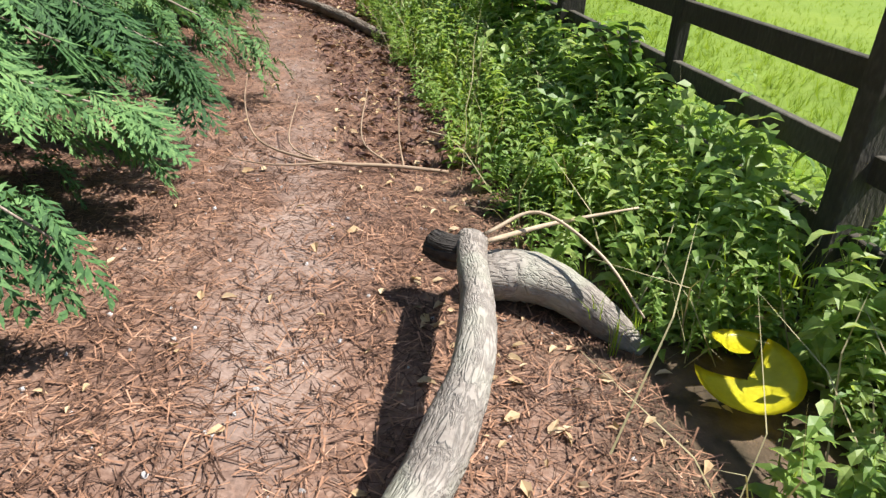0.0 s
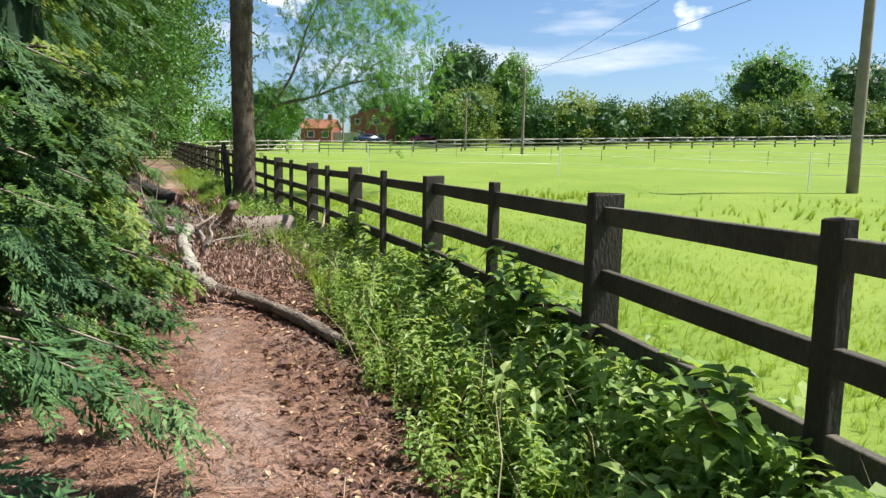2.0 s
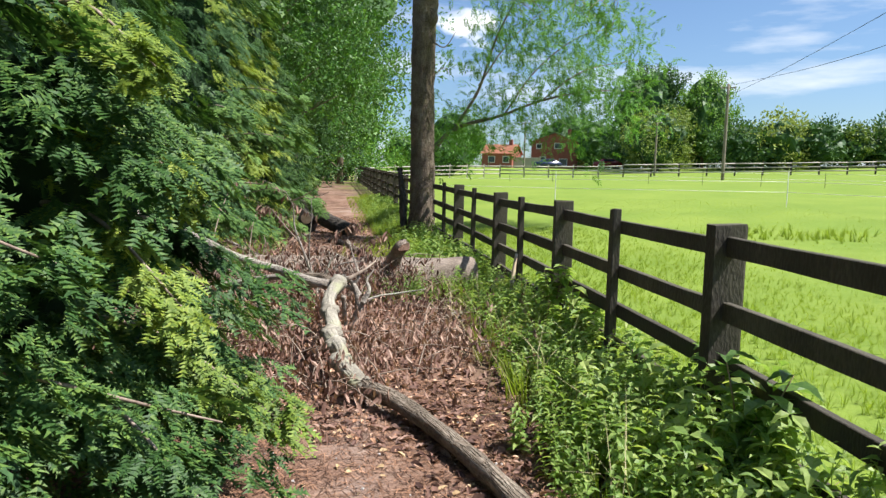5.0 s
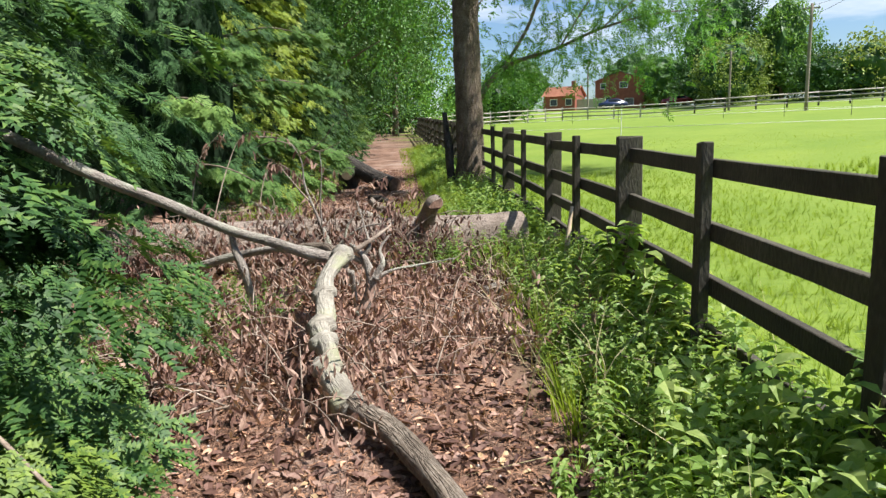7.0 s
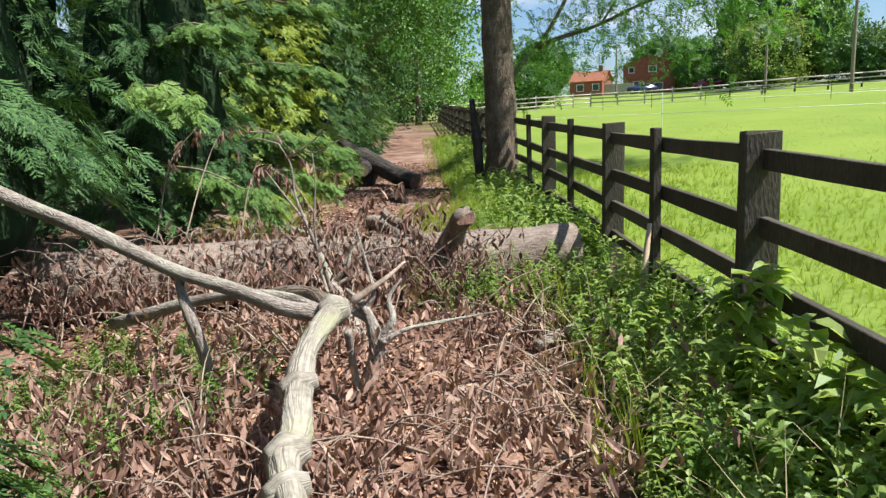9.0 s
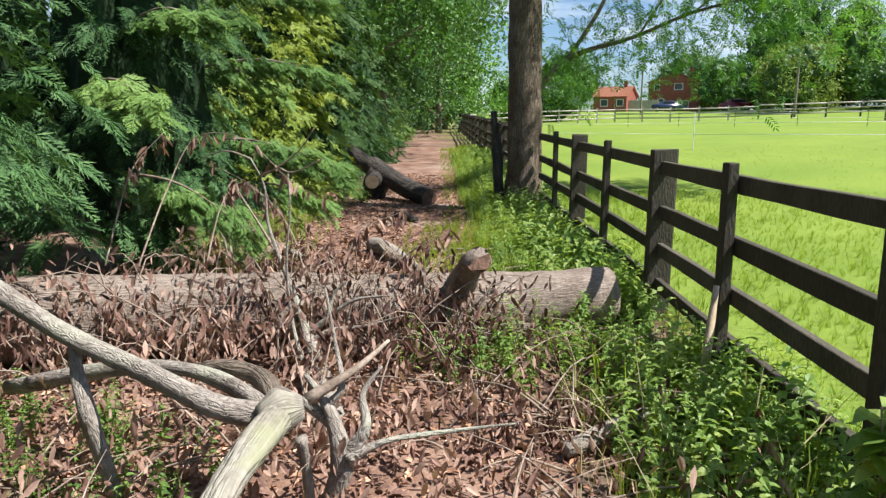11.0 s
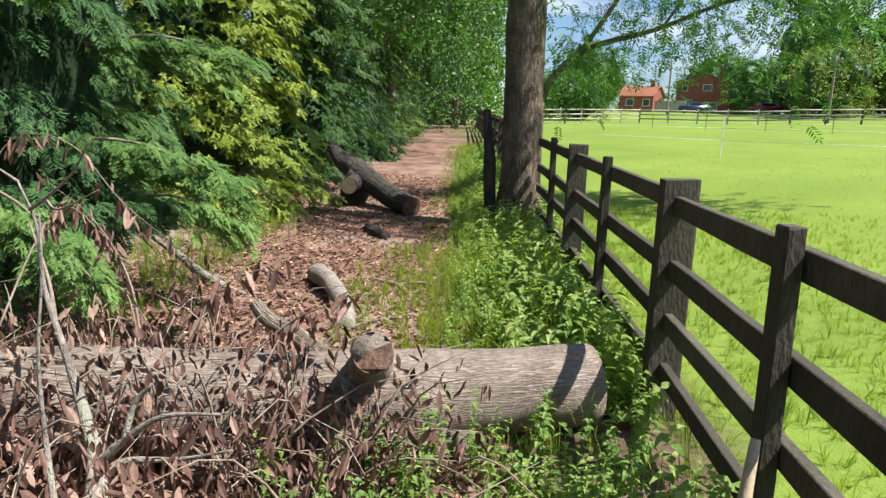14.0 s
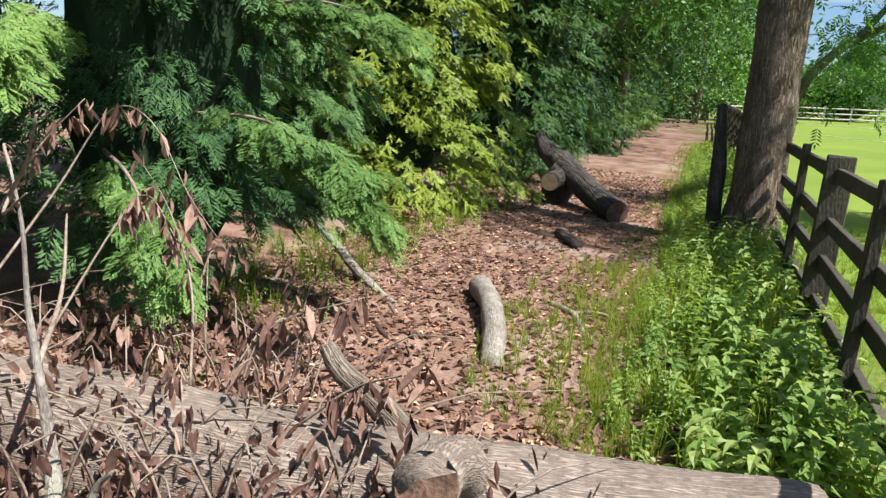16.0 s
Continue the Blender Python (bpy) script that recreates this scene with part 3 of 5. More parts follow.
def rail_mesh(parent, a, m, b, r):
    """A bowed rail 0.095 high and 0.04 thick through three points."""
    bm = bmesh.new()
    rows = []
    for k in range(7):
        s = k / 6
        p = a * (1 - s) * (1 - 2 * s) + m * 4 * s * (1 - s) + b * s * (2 * s - 1)
        d = (b - a).normalized()
        n = Vector((-d.y, d.x, 0)).normalized()
        hh, tt = 0.048 + r.uniform(-0.004, 0.004), 0.021
        rows.append([bm.verts.new(p + n * q[0] * tt + Vector((0, 0, q[1] * hh))) for q in
                     ((-1, -0.93), (-0.8, -1), (0.8, -1), (1, -0.93), (1, 0.93), (0.8, 1), (-0.8, 1), (-1, 0.93))])
    for p, q in zip(rows, rows[1:]):
        for k in range(8):
            bm.faces.new((p[k], p[(k + 1) % 8], q[(k + 1) % 8], q[k]))
    bm.faces.new(rows[0][::-1])
    bm.faces.new(rows[-1])
    bmesh.ops.recalc_face_normals(bm, faces=bm.faces[:])
    part("rail", bm, TIMBER, parent)


near_fence()
stick = limb("leaning_stick", [(-1.36, 12.24, 0.0, 0.021), (-1.345, 12.36, 0.3, 0.022), (-1.325, 12.5, 0.64, 0.016)], PALETWIG, n=4, sides=7, rough=0.1)
tagged(stick, "pale stripped stick leaning against a fence post", "stick")


# ---- fallen wood ----
def logs():
    a = limb("fallen_log", [(-2.12, 13.72, 0.235, 0.205), (-2.6, 13.3, 0.235, 0.215), (-3.2, 12.8, 0.245, 0.225), (-3.9, 12.3, 0.26, 0.245), (-4.7, 11.75, 0.27, 0.26), (-5.5, 11.2, 0.27, 0.27)],
             LOGBARK, n=10, sides=26, rough=0.035, seed=2)
    tagged(a, "big fallen tree trunk with ridged brown bark, across the path", "log")
    d = Vector((-2.12 + 2.6, 13.72 - 13.3, 0)).normalized()
    bm = bmesh.new()
    bmesh.ops.create_circle(bm, cap_ends=True, radius=0.195, segments=28)
    bmesh.ops.inset_region(bm, faces=bm.faces[:], thickness=0.03, depth=-0.004)
    o = part("cut_face", bm, CUTWOOD, a, "pale sawn end of the trunk")
    o.matrix_basis = Matrix.Translation(Vector((-2.12, 13.72, 0.235)) + d * 0.006) @ d.to_track_quat("Z", "Y").to_matrix().to_4x4()
    limb("branch_stub", [(-3.0, 13.0, 0.32, 0.13), (-2.9, 12.86, 0.45, 0.1), (-2.79, 12.7, 0.57, 0.082), (-2.71, 12.57, 0.64, 0.078), (-2.65, 12.48, 0.67, 0.082)], LOGBARK, a, "rotten broken branch stub", 7, 16, 0.1, 3)
    stub = Vector((0.5, -0.8, 0.3)).normalized()
    bm = bmesh.new()
    bmesh.ops.create_circle(bm, cap_ends=True, radius=0.078, segments=18)
    bmesh.ops.inset_region(bm, faces=bm.faces[:], thickness=0.025, depth=-0.008)
    bmesh.ops.inset_region(bm, faces=[q for q in bm.faces if len(q.verts) > 4], thickness=0.022, depth=-0.006)
    for q in bm.verts:
        q.co.z += 0.035 * noise.noise(q.co * 40) + 0.01
    o = part("cut_face", bm, ROTTEN, a, "ragged rotten stub end")
    o.matrix_basis = Matrix.Translation(Vector((-2.65, 12.48, 0.67)) + stub * 0.008) @ stub.to_track_quat("Z", "Y").to_matrix().to_4x4()
    limb("side_stub", [(-3.2, 12.95, 0.4, 0.05), (-3.33, 12.9, 0.5, 0.045), (-3.45, 12.84, 0.58, 0.04), (-3.52, 12.82, 0.66, 0.03)], BROWNBARK, a, "", 5, 10, 0.1, 4)
    k = limb("split_log", [(-3.45, 12.27, 0.07, 0.07), (-3.25, 12.44, 0.08, 0.1), (-2.95, 12.68, 0.09, 0.11), (-2.62, 12.97, 0.08, 0.1), (-2.45, 13.12, 0.06, 0.06)], BROWNBARK, n=6, sides=12, rough=0.16, seed=48)
    tagged(k, "dark split length of wood lying against the fallen trunk", "log")
    b = limb("propped_log", [(-6.1, 19.08, 0.28, 0.155), (-6.6, 19.35, 0.38, 0.165), (-7.2, 19.7, 0.55, 0.18), (-7.7, 20.0, 0.7, 0.19)], DARKBARK, n=8, sides=20, rough=0.05, seed=5)
    tagged(b, "dark damp forked log lying at the path's edge", "log")
    limb("limb", [(-7.4, 19.8, 0.6, 0.22), (-7.5, 19.75, 0.38, 0.24), (-7.4, 19.55, 0.08, 0.17)], DARKBARK, b, "", 5, 14, 0.06, 6)
    limb("limb", [(-7.55, 19.9, 0.66, 0.19), (-8.0, 20.1, 0.82, 0.14), (-8.3, 20.23, 1.02, 0.09)], DARKBARK, b, "", 5, 12, 0.1, 7)
    k = limb("cut_limb", [(-7.4, 19.62, 0.52, 0.14), (-7.23, 19.16, 0.5, 0.125)], DARKBARK, b, "", 4, 16, 0.03, 8)
    bm = bmesh.new()
    bmesh.ops.create_circle(bm, cap_ends=True, radius=0.118, segments=22)
    o = part("cut_face", bm, CUTWOOD, b, "pale sawn limb end")
    o.matrix_basis = Matrix.Translation((-7.227, 19.152, 0.499)) @ Vector((0.32, -0.94, -0.08)).to_track_quat("Z", "Y").to_matrix().to_4x4()
    bm = bmesh.new()
    bmesh.ops.create_circle(bm, cap_ends=True, radius=0.15, segments=22)
    o = part("cut_face", bm, ROTTEN, b, "weathered dark sawn log end")
    o.matrix_basis = Matrix.Translation((-6.094, 19.077, 0.279)) @ Vector((0.85, -0.48, -0.15)).to_track_quat("Z", "Y").to_matrix().to_4x4()

    c = limb("fallen_branch", [(-1.66, 8.88, 0.11, 0.052), (-1.76, 8.96, 0.13, 0.056), (-1.94, 9.14, 0.17, 0.062), (-2.01, 9.275, 0.21, 0.055), (-2.165, 9.455, 0.26, 0.064),
                               (-2.22, 9.61, 0.305, 0.055), (-2.32, 9.77, 0.36, 0.055), (-2.46, 10.04, 0.43, 0.053), (-2.52, 10.27, 0.48, 0.054), (-2.57, 10.48, 0.505, 0.058)], PALEBARK, n=7, sides=16, rough=0.16, seed=9)
    limb("limb", [(-0.1, 7.15, 0.045, 0.042), (-0.3, 7.42, 0.06, 0.048), (-0.6, 7.86, 0.065, 0.05), (-0.92, 8.25, 0.075, 0.052), (-1.35, 8.7, 0.09, 0.053), (-1.7, 8.91, 0.115, 0.054)], BROWNBARK, c, "grey-brown bark-covered lower half of the branch", 8, 14, 0.12, 19)
    tagged(c, "long crooked fallen branch with pale lichen-covered bark", "branch")
    limb("limb", [(-2.58, 10.47, 0.49, 0.044), (-2.76, 10.39, 0.52, 0.04), (-3.07, 10.38, 0.6, 0.037), (-3.48, 10.38, 0.69, 0.037), (-3.94, 10.38, 0.85, 0.04), (-4.69, 10.34, 1.1, 0.046), (-5.7, 10.29, 1.5, 0.05)], GREYBARK, c, "long straight grey limb", 6, 12, 0.08, 10)
    limb("limb", [(-3.43, 10.38, 0.66, 0.024), (-3.4, 10.36, 0.56, 0.026), (-3.3, 10.32, 0.4, 0.03), (-3.28, 10.36, 0.18, 0.028), (-3.28, 10.4, -0.01, 0.03)], GREYBARK, c, "", 5, 10, 0.14, 11)
    limb("limb", [(-2.63, 10.51, 0.47, 0.036), (-2.93, 10.62, 0.5, 0.034), (-3.26, 10.66, 0.5, 0.03), (-3.67, 10.66, 0.42, 0.034), (-4.26, 10.66, 0.25, 0.038)], GREYBARK, c, "", 5, 10, 0.1, 12)
    limb("limb", [(-2.61, 10.53, 0.47, 0.034), (-2.79, 10.66, 0.52, 0.036), (-3.02, 10.73, 0.51, 0.03), (-3.25, 10.75, 0.47, 0.018)], BROWNBARK, c, "", 5, 10, 0.14, 13)
    for k, (kx, ky, kz, kr) in enumerate(((-1.97, 9.18, 0.18, 0.072), (-2.1, 9.38, 0.235, 0.07), (-2.19, 9.52, 0.28, 0.074), (-2.36, 9.85, 0.38, 0.06), (-2.56, 10.46, 0.505, 0.07), (-1.72, 8.92, 0.12, 0.06))):
        limb("knot", [(kx - 0.05, ky - 0.06, kz, kr * 0.5), (kx - 0.01, ky, kz + 0.005, kr), (kx + 0.04, ky + 0.06, kz + 0.01, kr * 0.55)], PALEBARK, c, "", 4, 12, 0.16, 50 + k)
    limb("limb", [(-2.52, 10.55, 0.53, 0.022), (-2.4, 10.68, 0.62, 0.014), (-2.36, 10.84, 0.68, 0.006)], TWIG, c, "", 5, 8, 0.1, 15)

    d = limb("dead_sapling", [(-3.0, 11.45, -0.03, 0.06), (-3.08, 11.53, 0.05, 0.052), (-3.3, 11.76, 0.14, 0.045), (-3.49, 11.93, 0.24, 0.04), (-3.56, 11.95, 0.38, 0.024), (-3.66, 11.96, 0.6, 0.015), (-3.77, 11.96, 0.87, 0.009), (-3.79, 11.96, 1.1, 0.006), (-3.88, 11.96, 1.26, 0.004)],
             GREYBARK, n=6, sides=10, rough=0.1, seed=17)
    tagged(d, "dead grey branch standing upright with bare twigs", "branch")
    for k, pts in enumerate(([(-3.49, 11.93, 0.24, 0.024), (-3.37, 11.95, 0.36, 0.016), (-3.2, 11.98, 0.48, 0.01), (-2.98, 12.03, 0.52, 0.005)],
                             [(-3.37, 11.95, 0.36, 0.014), (-3.34, 11.98, 0.5, 0.01), (-3.27, 12.0, 0.58, 0.004)],
                             [(-3.45, 11.9, 0.22, 0.02), (-3.33, 11.93, 0.3, 0.014), (-3.12, 11.98, 0.34, 0.009), (-2.9, 12.0, 0.42, 0.004)],
                             [(-3.22, 11.6, 0.0, 0.014), (-3.42, 11.7, 0.35, 0.01), (-3.47, 11.72, 0.7, 0.007), (-3.45, 11.74, 1.0, 0.005), (-3.47, 11.76, 1.2, 0.003)],
                             [(-3.82, 11.96, 1.16, 0.008), (-3.64, 11.9, 1.22, 0.006), (-3.49, 11.9, 1.32, 0.004), (-3.39, 11.9, 1.44, 0.003)],
                             [(-3.64, 11.9, 1.22, 0.005), (-3.5, 11.85, 1.2, 0.004), (-3.3, 11.85, 1.28, 0.002)],
                             [(-3.88, 11.96, 1.26, 0.006), (-4.1, 12.0, 1.3, 0.004), (-4.4, 12.1, 1.24, 0.003)],
                             [(-3.49, 11.94, 0.24, 0.022), (-3.8, 11.98, 0.26, 0.017), (-4.2, 12.0, 0.24, 0.012)],
                             [(-3.7, 11.95, 0.7, 0.01), (-3.95, 12.1, 0.85, 0.007), (-4.2, 12.2, 1.05, 0.004)])):
        limb("twig", pts, GREYBARK if k < 4 else TWIG, d, "", 5, 7, 0.1, 20 + k)

    e = limb("short_log", [(-5.05, 15.36, 0.14, 0.07), (-4.93, 15.27, 0.155, 0.088), (-4.62, 15.02, 0.16, 0.075), (-4.32, 14.72, 0.12, 0.082), (-4.02, 14.36, 0.05, 0.07)], GREYBARK, n=6, sides=14, rough=0.08, seed=30)
    tagged(e, "short bent grey log lying among brown leaves", "log")
    e = limb("pale_branch", [(-6.55, 14.9, 0.37, 0.025), (-6.2, 14.88, 0.24, 0.034), (-5.94, 14.83, 0.15, 0.036), (-5.5, 14.74, 0.06, 0.032), (-5.15, 14.65, 0.04, 0.018)], GREYBARK, n=6, sides=10, rough=0.12, seed=31)
    tagged(e, "pale grey fallen branch at the hedge's foot", "branch")
    e = limb("stubby_log", [(-5.98, 17.72, 0.155, 0.06), (-5.75, 17.55, 0.165, 0.064), (-5.52, 17.4, 0.15, 0.055)], DARKBARK, n=6, sides=12, rough=0.08, seed=32)
    tagged(e, "short dark log lying on the path", "log")
    e = limb("forked_stick", [(-4.75, 15.7, 0.06, 0.02), (-4.3, 15.55, 0.09, 0.028), (-3.95, 15.25, 0.06, 0.024), (-3.5, 15.1, 0.06, 0.015)], TWIG, n=6, sides=9, rough=0.12, seed=33)
    tagged(e, "bare forked stick among brown leaves", "stick")
    limb("twig", [(-4.3, 15.55, 0.09, 0.018), (-4.1, 15.65, 0.12, 0.012), (-3.8, 15.6, 0.1, 0.006)], TWIG, e, "", 5, 7, 0.1, 34)
    e = limb("side_branch", [(-1.85, 11.5, 0.06, 0.035), (-1.6, 11.9, 0.1, 0.04), (-1.3, 12.2, 0.09, 0.02)], GREYBARK, n=6, sides=10, rough=0.12, seed=35)
    tagged(e, "fallen grey branch lying in brown leaves", "branch")

    f = limb("weathered_log", [(0.60, 1.25, 0.05, 0.06), (0.74, 1.72, 0.08, 0.062), (0.855, 2.0, 0.14, 0.06), (0.905, 2.15, 0.2, 0.062), (0.935, 2.3, 0.255, 0.052), (0.93, 2.55, 0.27, 0.05), (0.905, 2.8, 0.25, 0.047), (0.89, 3.02, 0.215, 0.052)], GREYBARK, n=8, sides=18, rough=0.09, seed=36)
    tagged(f, "grey weathered bent log resting on another log", "log")
    limb("stub", [(0.9, 2.98, 0.2, 0.06), (0.82, 2.98, 0.2, 0.055), (0.77, 3.02, 0.2, 0.05)], DARKBARK, f, "dark broken stub", 4, 12, 0.2, 37)
    limb("twig", [(0.93, 3.02, 0.25, 0.007), (1.1, 3.1, 0.31, 0.006), (1.3, 2.95, 0.25, 0.005), (1.42, 2.75, 0.16, 0.003)], PALETWIG, f, "thin arching bare twig", 6, 7, 0.05, 38)
    limb("twig", [(0.93, 3.02, 0.22, 0.009), (1.15, 3.15, 0.25, 0.008), (1.45, 3.25, 0.3, 0.004)], PALETWIG, f, "", 6, 7, 0.05, 39)
    g = limb("bark_log", [(0.94, 3.04, 0.085, 0.088), (1.08, 3.05, 0.09, 0.09), (1.22, 2.99, 0.08, 0.078), (1.34, 2.9, 0.045, 0.06), (1.46, 2.82, -0.01, 0.035)], GREYBARK, n=8, sides=18, rough=0.08, seed=40)
    tagged(g, "short log with cracked grey bark, half under weeds", "log")
    h = limb("twiggy_branch", [(0.72, 4.15, 0.02, 0.0084), (0.45, 4.13, 0.03, 0.0098), (0.1, 4.1, 0.03, 0.0084), (-0.25, 4.25, 0.05, 0.0056), (-0.45, 4.6, 0.12, 0.0035), (-0.5, 4.8, 0.25, 0.0021)], TWIGTAN, n=6, sides=7, rough=0.1, seed=41)
    tagged(h, "thin fallen twig with forked ends on the path", "twig")
    for k, pts in enumerate(([(0.45, 4.13, 0.03, 0.0063), (0.25, 4.35, 0.08, 0.0042), (0.2, 4.75, 0.25, 0.0021)], [(0.1, 4.1, 0.03, 0.0063), (-0.1, 4.25, 0.06, 0.0042), (-0.15, 4.6, 0.2, 0.0021)],
                             [(0.2, 4.12, 0.03, 0.0063), (-0.1, 4.0, 0.03, 0.0042), (-0.4, 4.05, 0.03, 0.0021)], [(0.5, 4.14, 0.03, 0.0056), (0.42, 4.5, 0.05, 0.0035), (0.38, 4.7, 0.22, 0.0021)])):
        limb("twig", pts, TWIGTAN, h, "", 5, 6, 0.1, 42 + k)
    k = limb("straight_twig", [(0.55, 4.75, 0.02, 0.006), (0.8, 4.62, 0.025, 0.007), (0.95, 4.6, 0.02, 0.004)], PALETWIG, n=4, sides=6, rough=0.1, seed=49)
    tagged(k, "thin straight pale twig on the path", "twig")


logs()


def yellow_scrap():
    t = thing("yellow_bowl", "broken bright yellow plastic bowl lying in the weeds", "bowl", (1.69, 2.60, 0.06))
    for name, r0, a0, a1, m in (("rim_piece", 0.145, -3.3, 1.0, pose(0, 0, 0.03, 14, -6, 0)), ("base_piece", 0.11, 0.6, 3.2, pose(0.03, 0.1, 0.05, -14, 6, 20))):
        bm = bmesh.new()
        rows = []
        for i in range(7):
            s = i / 6
            rows.append([bm.verts.new((r0 * (0.02 + 0.98 * s) * math.cos(a0 + (a1 - a0) * j / 18), r0 * (0.02 + 0.98 * s) * math.sin(a0 + (a1 - a0) * j / 18), 0.035 * s ** 3)) for j in range(19)])
        for p, q in zip(rows, rows[1:]):
            for j in range(18):
                bm.faces.new((p[j], q[j], q[j + 1], p[j + 1]))
        bmesh.ops.solidify(bm, geom=bm.faces[:], thickness=0.003)
        part(name, bm, YELLOW, t, "", True).matrix_basis = m
    return t


yellow_scrap()


def knotted_limbs():
    """Short grey broken limbs where the fallen branches meet."""
    t = thing("broken_limbs", "knotted cluster of short grey broken limbs on dead leaves", "branch")
    x, y, z = -2.54, 10.54, 0.4
    for k, pts in enumerate(([(0.06, 0.05, -0.33, 0.06), (0.16, 0.06, -0.12, 0.062), (0.10, 0.08, 0.08, 0.045), (0.02, 0.1, 0.22, 0.03), (-0.12, 0.16, 0.30, 0.018)],
                             [(0.16, 0.06, -0.1, 0.05), (0.26, 0.1, 0.05, 0.035), (0.2, 0.16, 0.24, 0.02), (0.26, 0.22, 0.42, 0.01)],
                             [(0.10, 0.08, 0.05, 0.04), (-0.06, 0.1, 0.14, 0.03), (-0.3, 0.16, 0.17, 0.02), (-0.5, 0.25, 0.15, 0.01)],
                             [(0.05, 0.08, 0.15, 0.03), (0.12, 0.12, 0.3, 0.018), (0.02, 0.2, 0.55, 0.011), (-0.12, 0.3, 0.9, 0.006)],
                             [(0.2, 0.05, -0.08, 0.04), (0.35, 0.12, -0.02, 0.02), (0.6, 0.22, 0.02, 0.014), (0.9, 0.3, 0.1, 0.006)],
                             [(-0.02, 0.02, -0.02, 0.04), (-0.02, 0.05, -0.2, 0.032), (0.03, 0.02, -0.35, 0.028)],
                             [(-0.1, 0.06, 0.03, 0.05), (-0.3, 0.12, 0.1, 0.045), (-0.52, 0.2, 0.06, 0.036), (-0.75, 0.3, -0.05, 0.025)])):
        limb("limb", [(x + 0.75 * a, y + b_, z + (0.5 if c > 0 else 1) * c, 0.6 * r) for a, b_, c, r in pts], GREYBARK, t, "", 6, 10, 0.18, 300 + k)


knotted_limbs()


# ---- conifers ----
def crown(g, radius, height, boughs, template, size, each, facing, low=0.05, droop=0.22, taper=0.8):
    """Tiers of drooping boughs from the trunk, each a flat fan of sprays; the outline uneven, with gaps."""
    places, ways = [], []
    for k in range(boughs):
        s = g.uniform(0, 1) ** 1.25 * 0.58 if k % 7 else g.uniform(0.5, 1)
        z = height * (low + (0.97 - low) * s)
        a = facing + g.normal(0, 1.0) if k % 4 else g.uniform(0, 6.28)
        ln = radius * (1 - taper * (z / height) ** 1.6) * g.uniform(0.72, 1.12)
        d = np.array([math.cos(a), math.sin(a), 0])
        side = np.array([-d[1], d[0], 0])
        rise = g.uniform(0.05, 0.4) * ln
        n = max(5, int(each * (0.45 + 0.55 * ln / radius)))
        t = g.uniform(0.3, 1, n) ** 0.7
        w = (0.42 * (1.12 - t) + 0.06) * ln * g.uniform(-1, 1, n)
        p = d * (t * ln)[:, None] + side * w[:, None]
        p[:, 2] = z + rise * t - (droop + 0.25) * ln * t ** 2.2 - 0.25 * np.abs(w) + g.normal(0, 0.035, n)
        f = d * 0.9 + side * (w / (np.abs(w) + 0.12) * g.uniform(0.3, 1.1, n))[:, None]
        f[:, 2] = g.normal(-0.35, 0.2, n) - 0.25 * t
        places.append(p)
        ways.append(f)
    p, f = np.concatenate(places), np.concatenate(ways)
    hollow = Vector((7.3 * radius + boughs, 3.1 * height, 0))
    dense = np.array([noise.noise(Vector(q) * 1.5 + hollow) + 0.5 * noise.noise(Vector(q) * 3.7 + hollow) for q in p])
    keep = (p[:, 2] > 0.12) & (dense > -0.13)
    p, f = p[keep], f[keep]
    return scatter(template, p, frames_from(f, roll=g.normal(0, 0.4, len(p))), size * g.uniform(0.6, 1.25, len(p)))


# Solid filler for a conifer crown; its colour carries the inner shade.
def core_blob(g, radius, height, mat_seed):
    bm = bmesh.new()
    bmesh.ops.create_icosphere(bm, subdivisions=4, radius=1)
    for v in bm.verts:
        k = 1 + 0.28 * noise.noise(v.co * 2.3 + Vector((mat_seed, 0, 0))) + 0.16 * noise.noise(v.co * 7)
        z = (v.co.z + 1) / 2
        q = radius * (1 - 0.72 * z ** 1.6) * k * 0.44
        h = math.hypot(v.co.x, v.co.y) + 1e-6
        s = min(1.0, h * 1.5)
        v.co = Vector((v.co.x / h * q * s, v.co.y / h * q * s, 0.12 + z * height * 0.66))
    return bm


def conifer(label, seed, at, radius, height, count, kind, size, mat, category="conifer", each=18, facing=-10, low=0.04, droop=0.22, turn=0):
    g = np.random.default_rng(seed)
    t = thing("conifer_tree", label, category, (at[0], at[1], float(land(*at))), "conifers along the path", "", turn)
    limb("trunk", [(0, 0, -0.05, 0.16), (0.03, 0.02, height * 0.4, 0.11), (0, 0, height * 0.95, 0.03)], BARK, t, "", 5, 12, 0.06, seed)
    part("inner_crown", core_blob(g, radius, height, seed), CORE_SHADE, t, "solid near-black core, shade painted in between the boughs")
    halves = [crown(g, radius, height, count // 2, tp, size, each, radians(facing), low, droop) for tp in kind]
    v, tr = join(*halves)
    raw_part("crown", v, tr, mat, t)
    return t


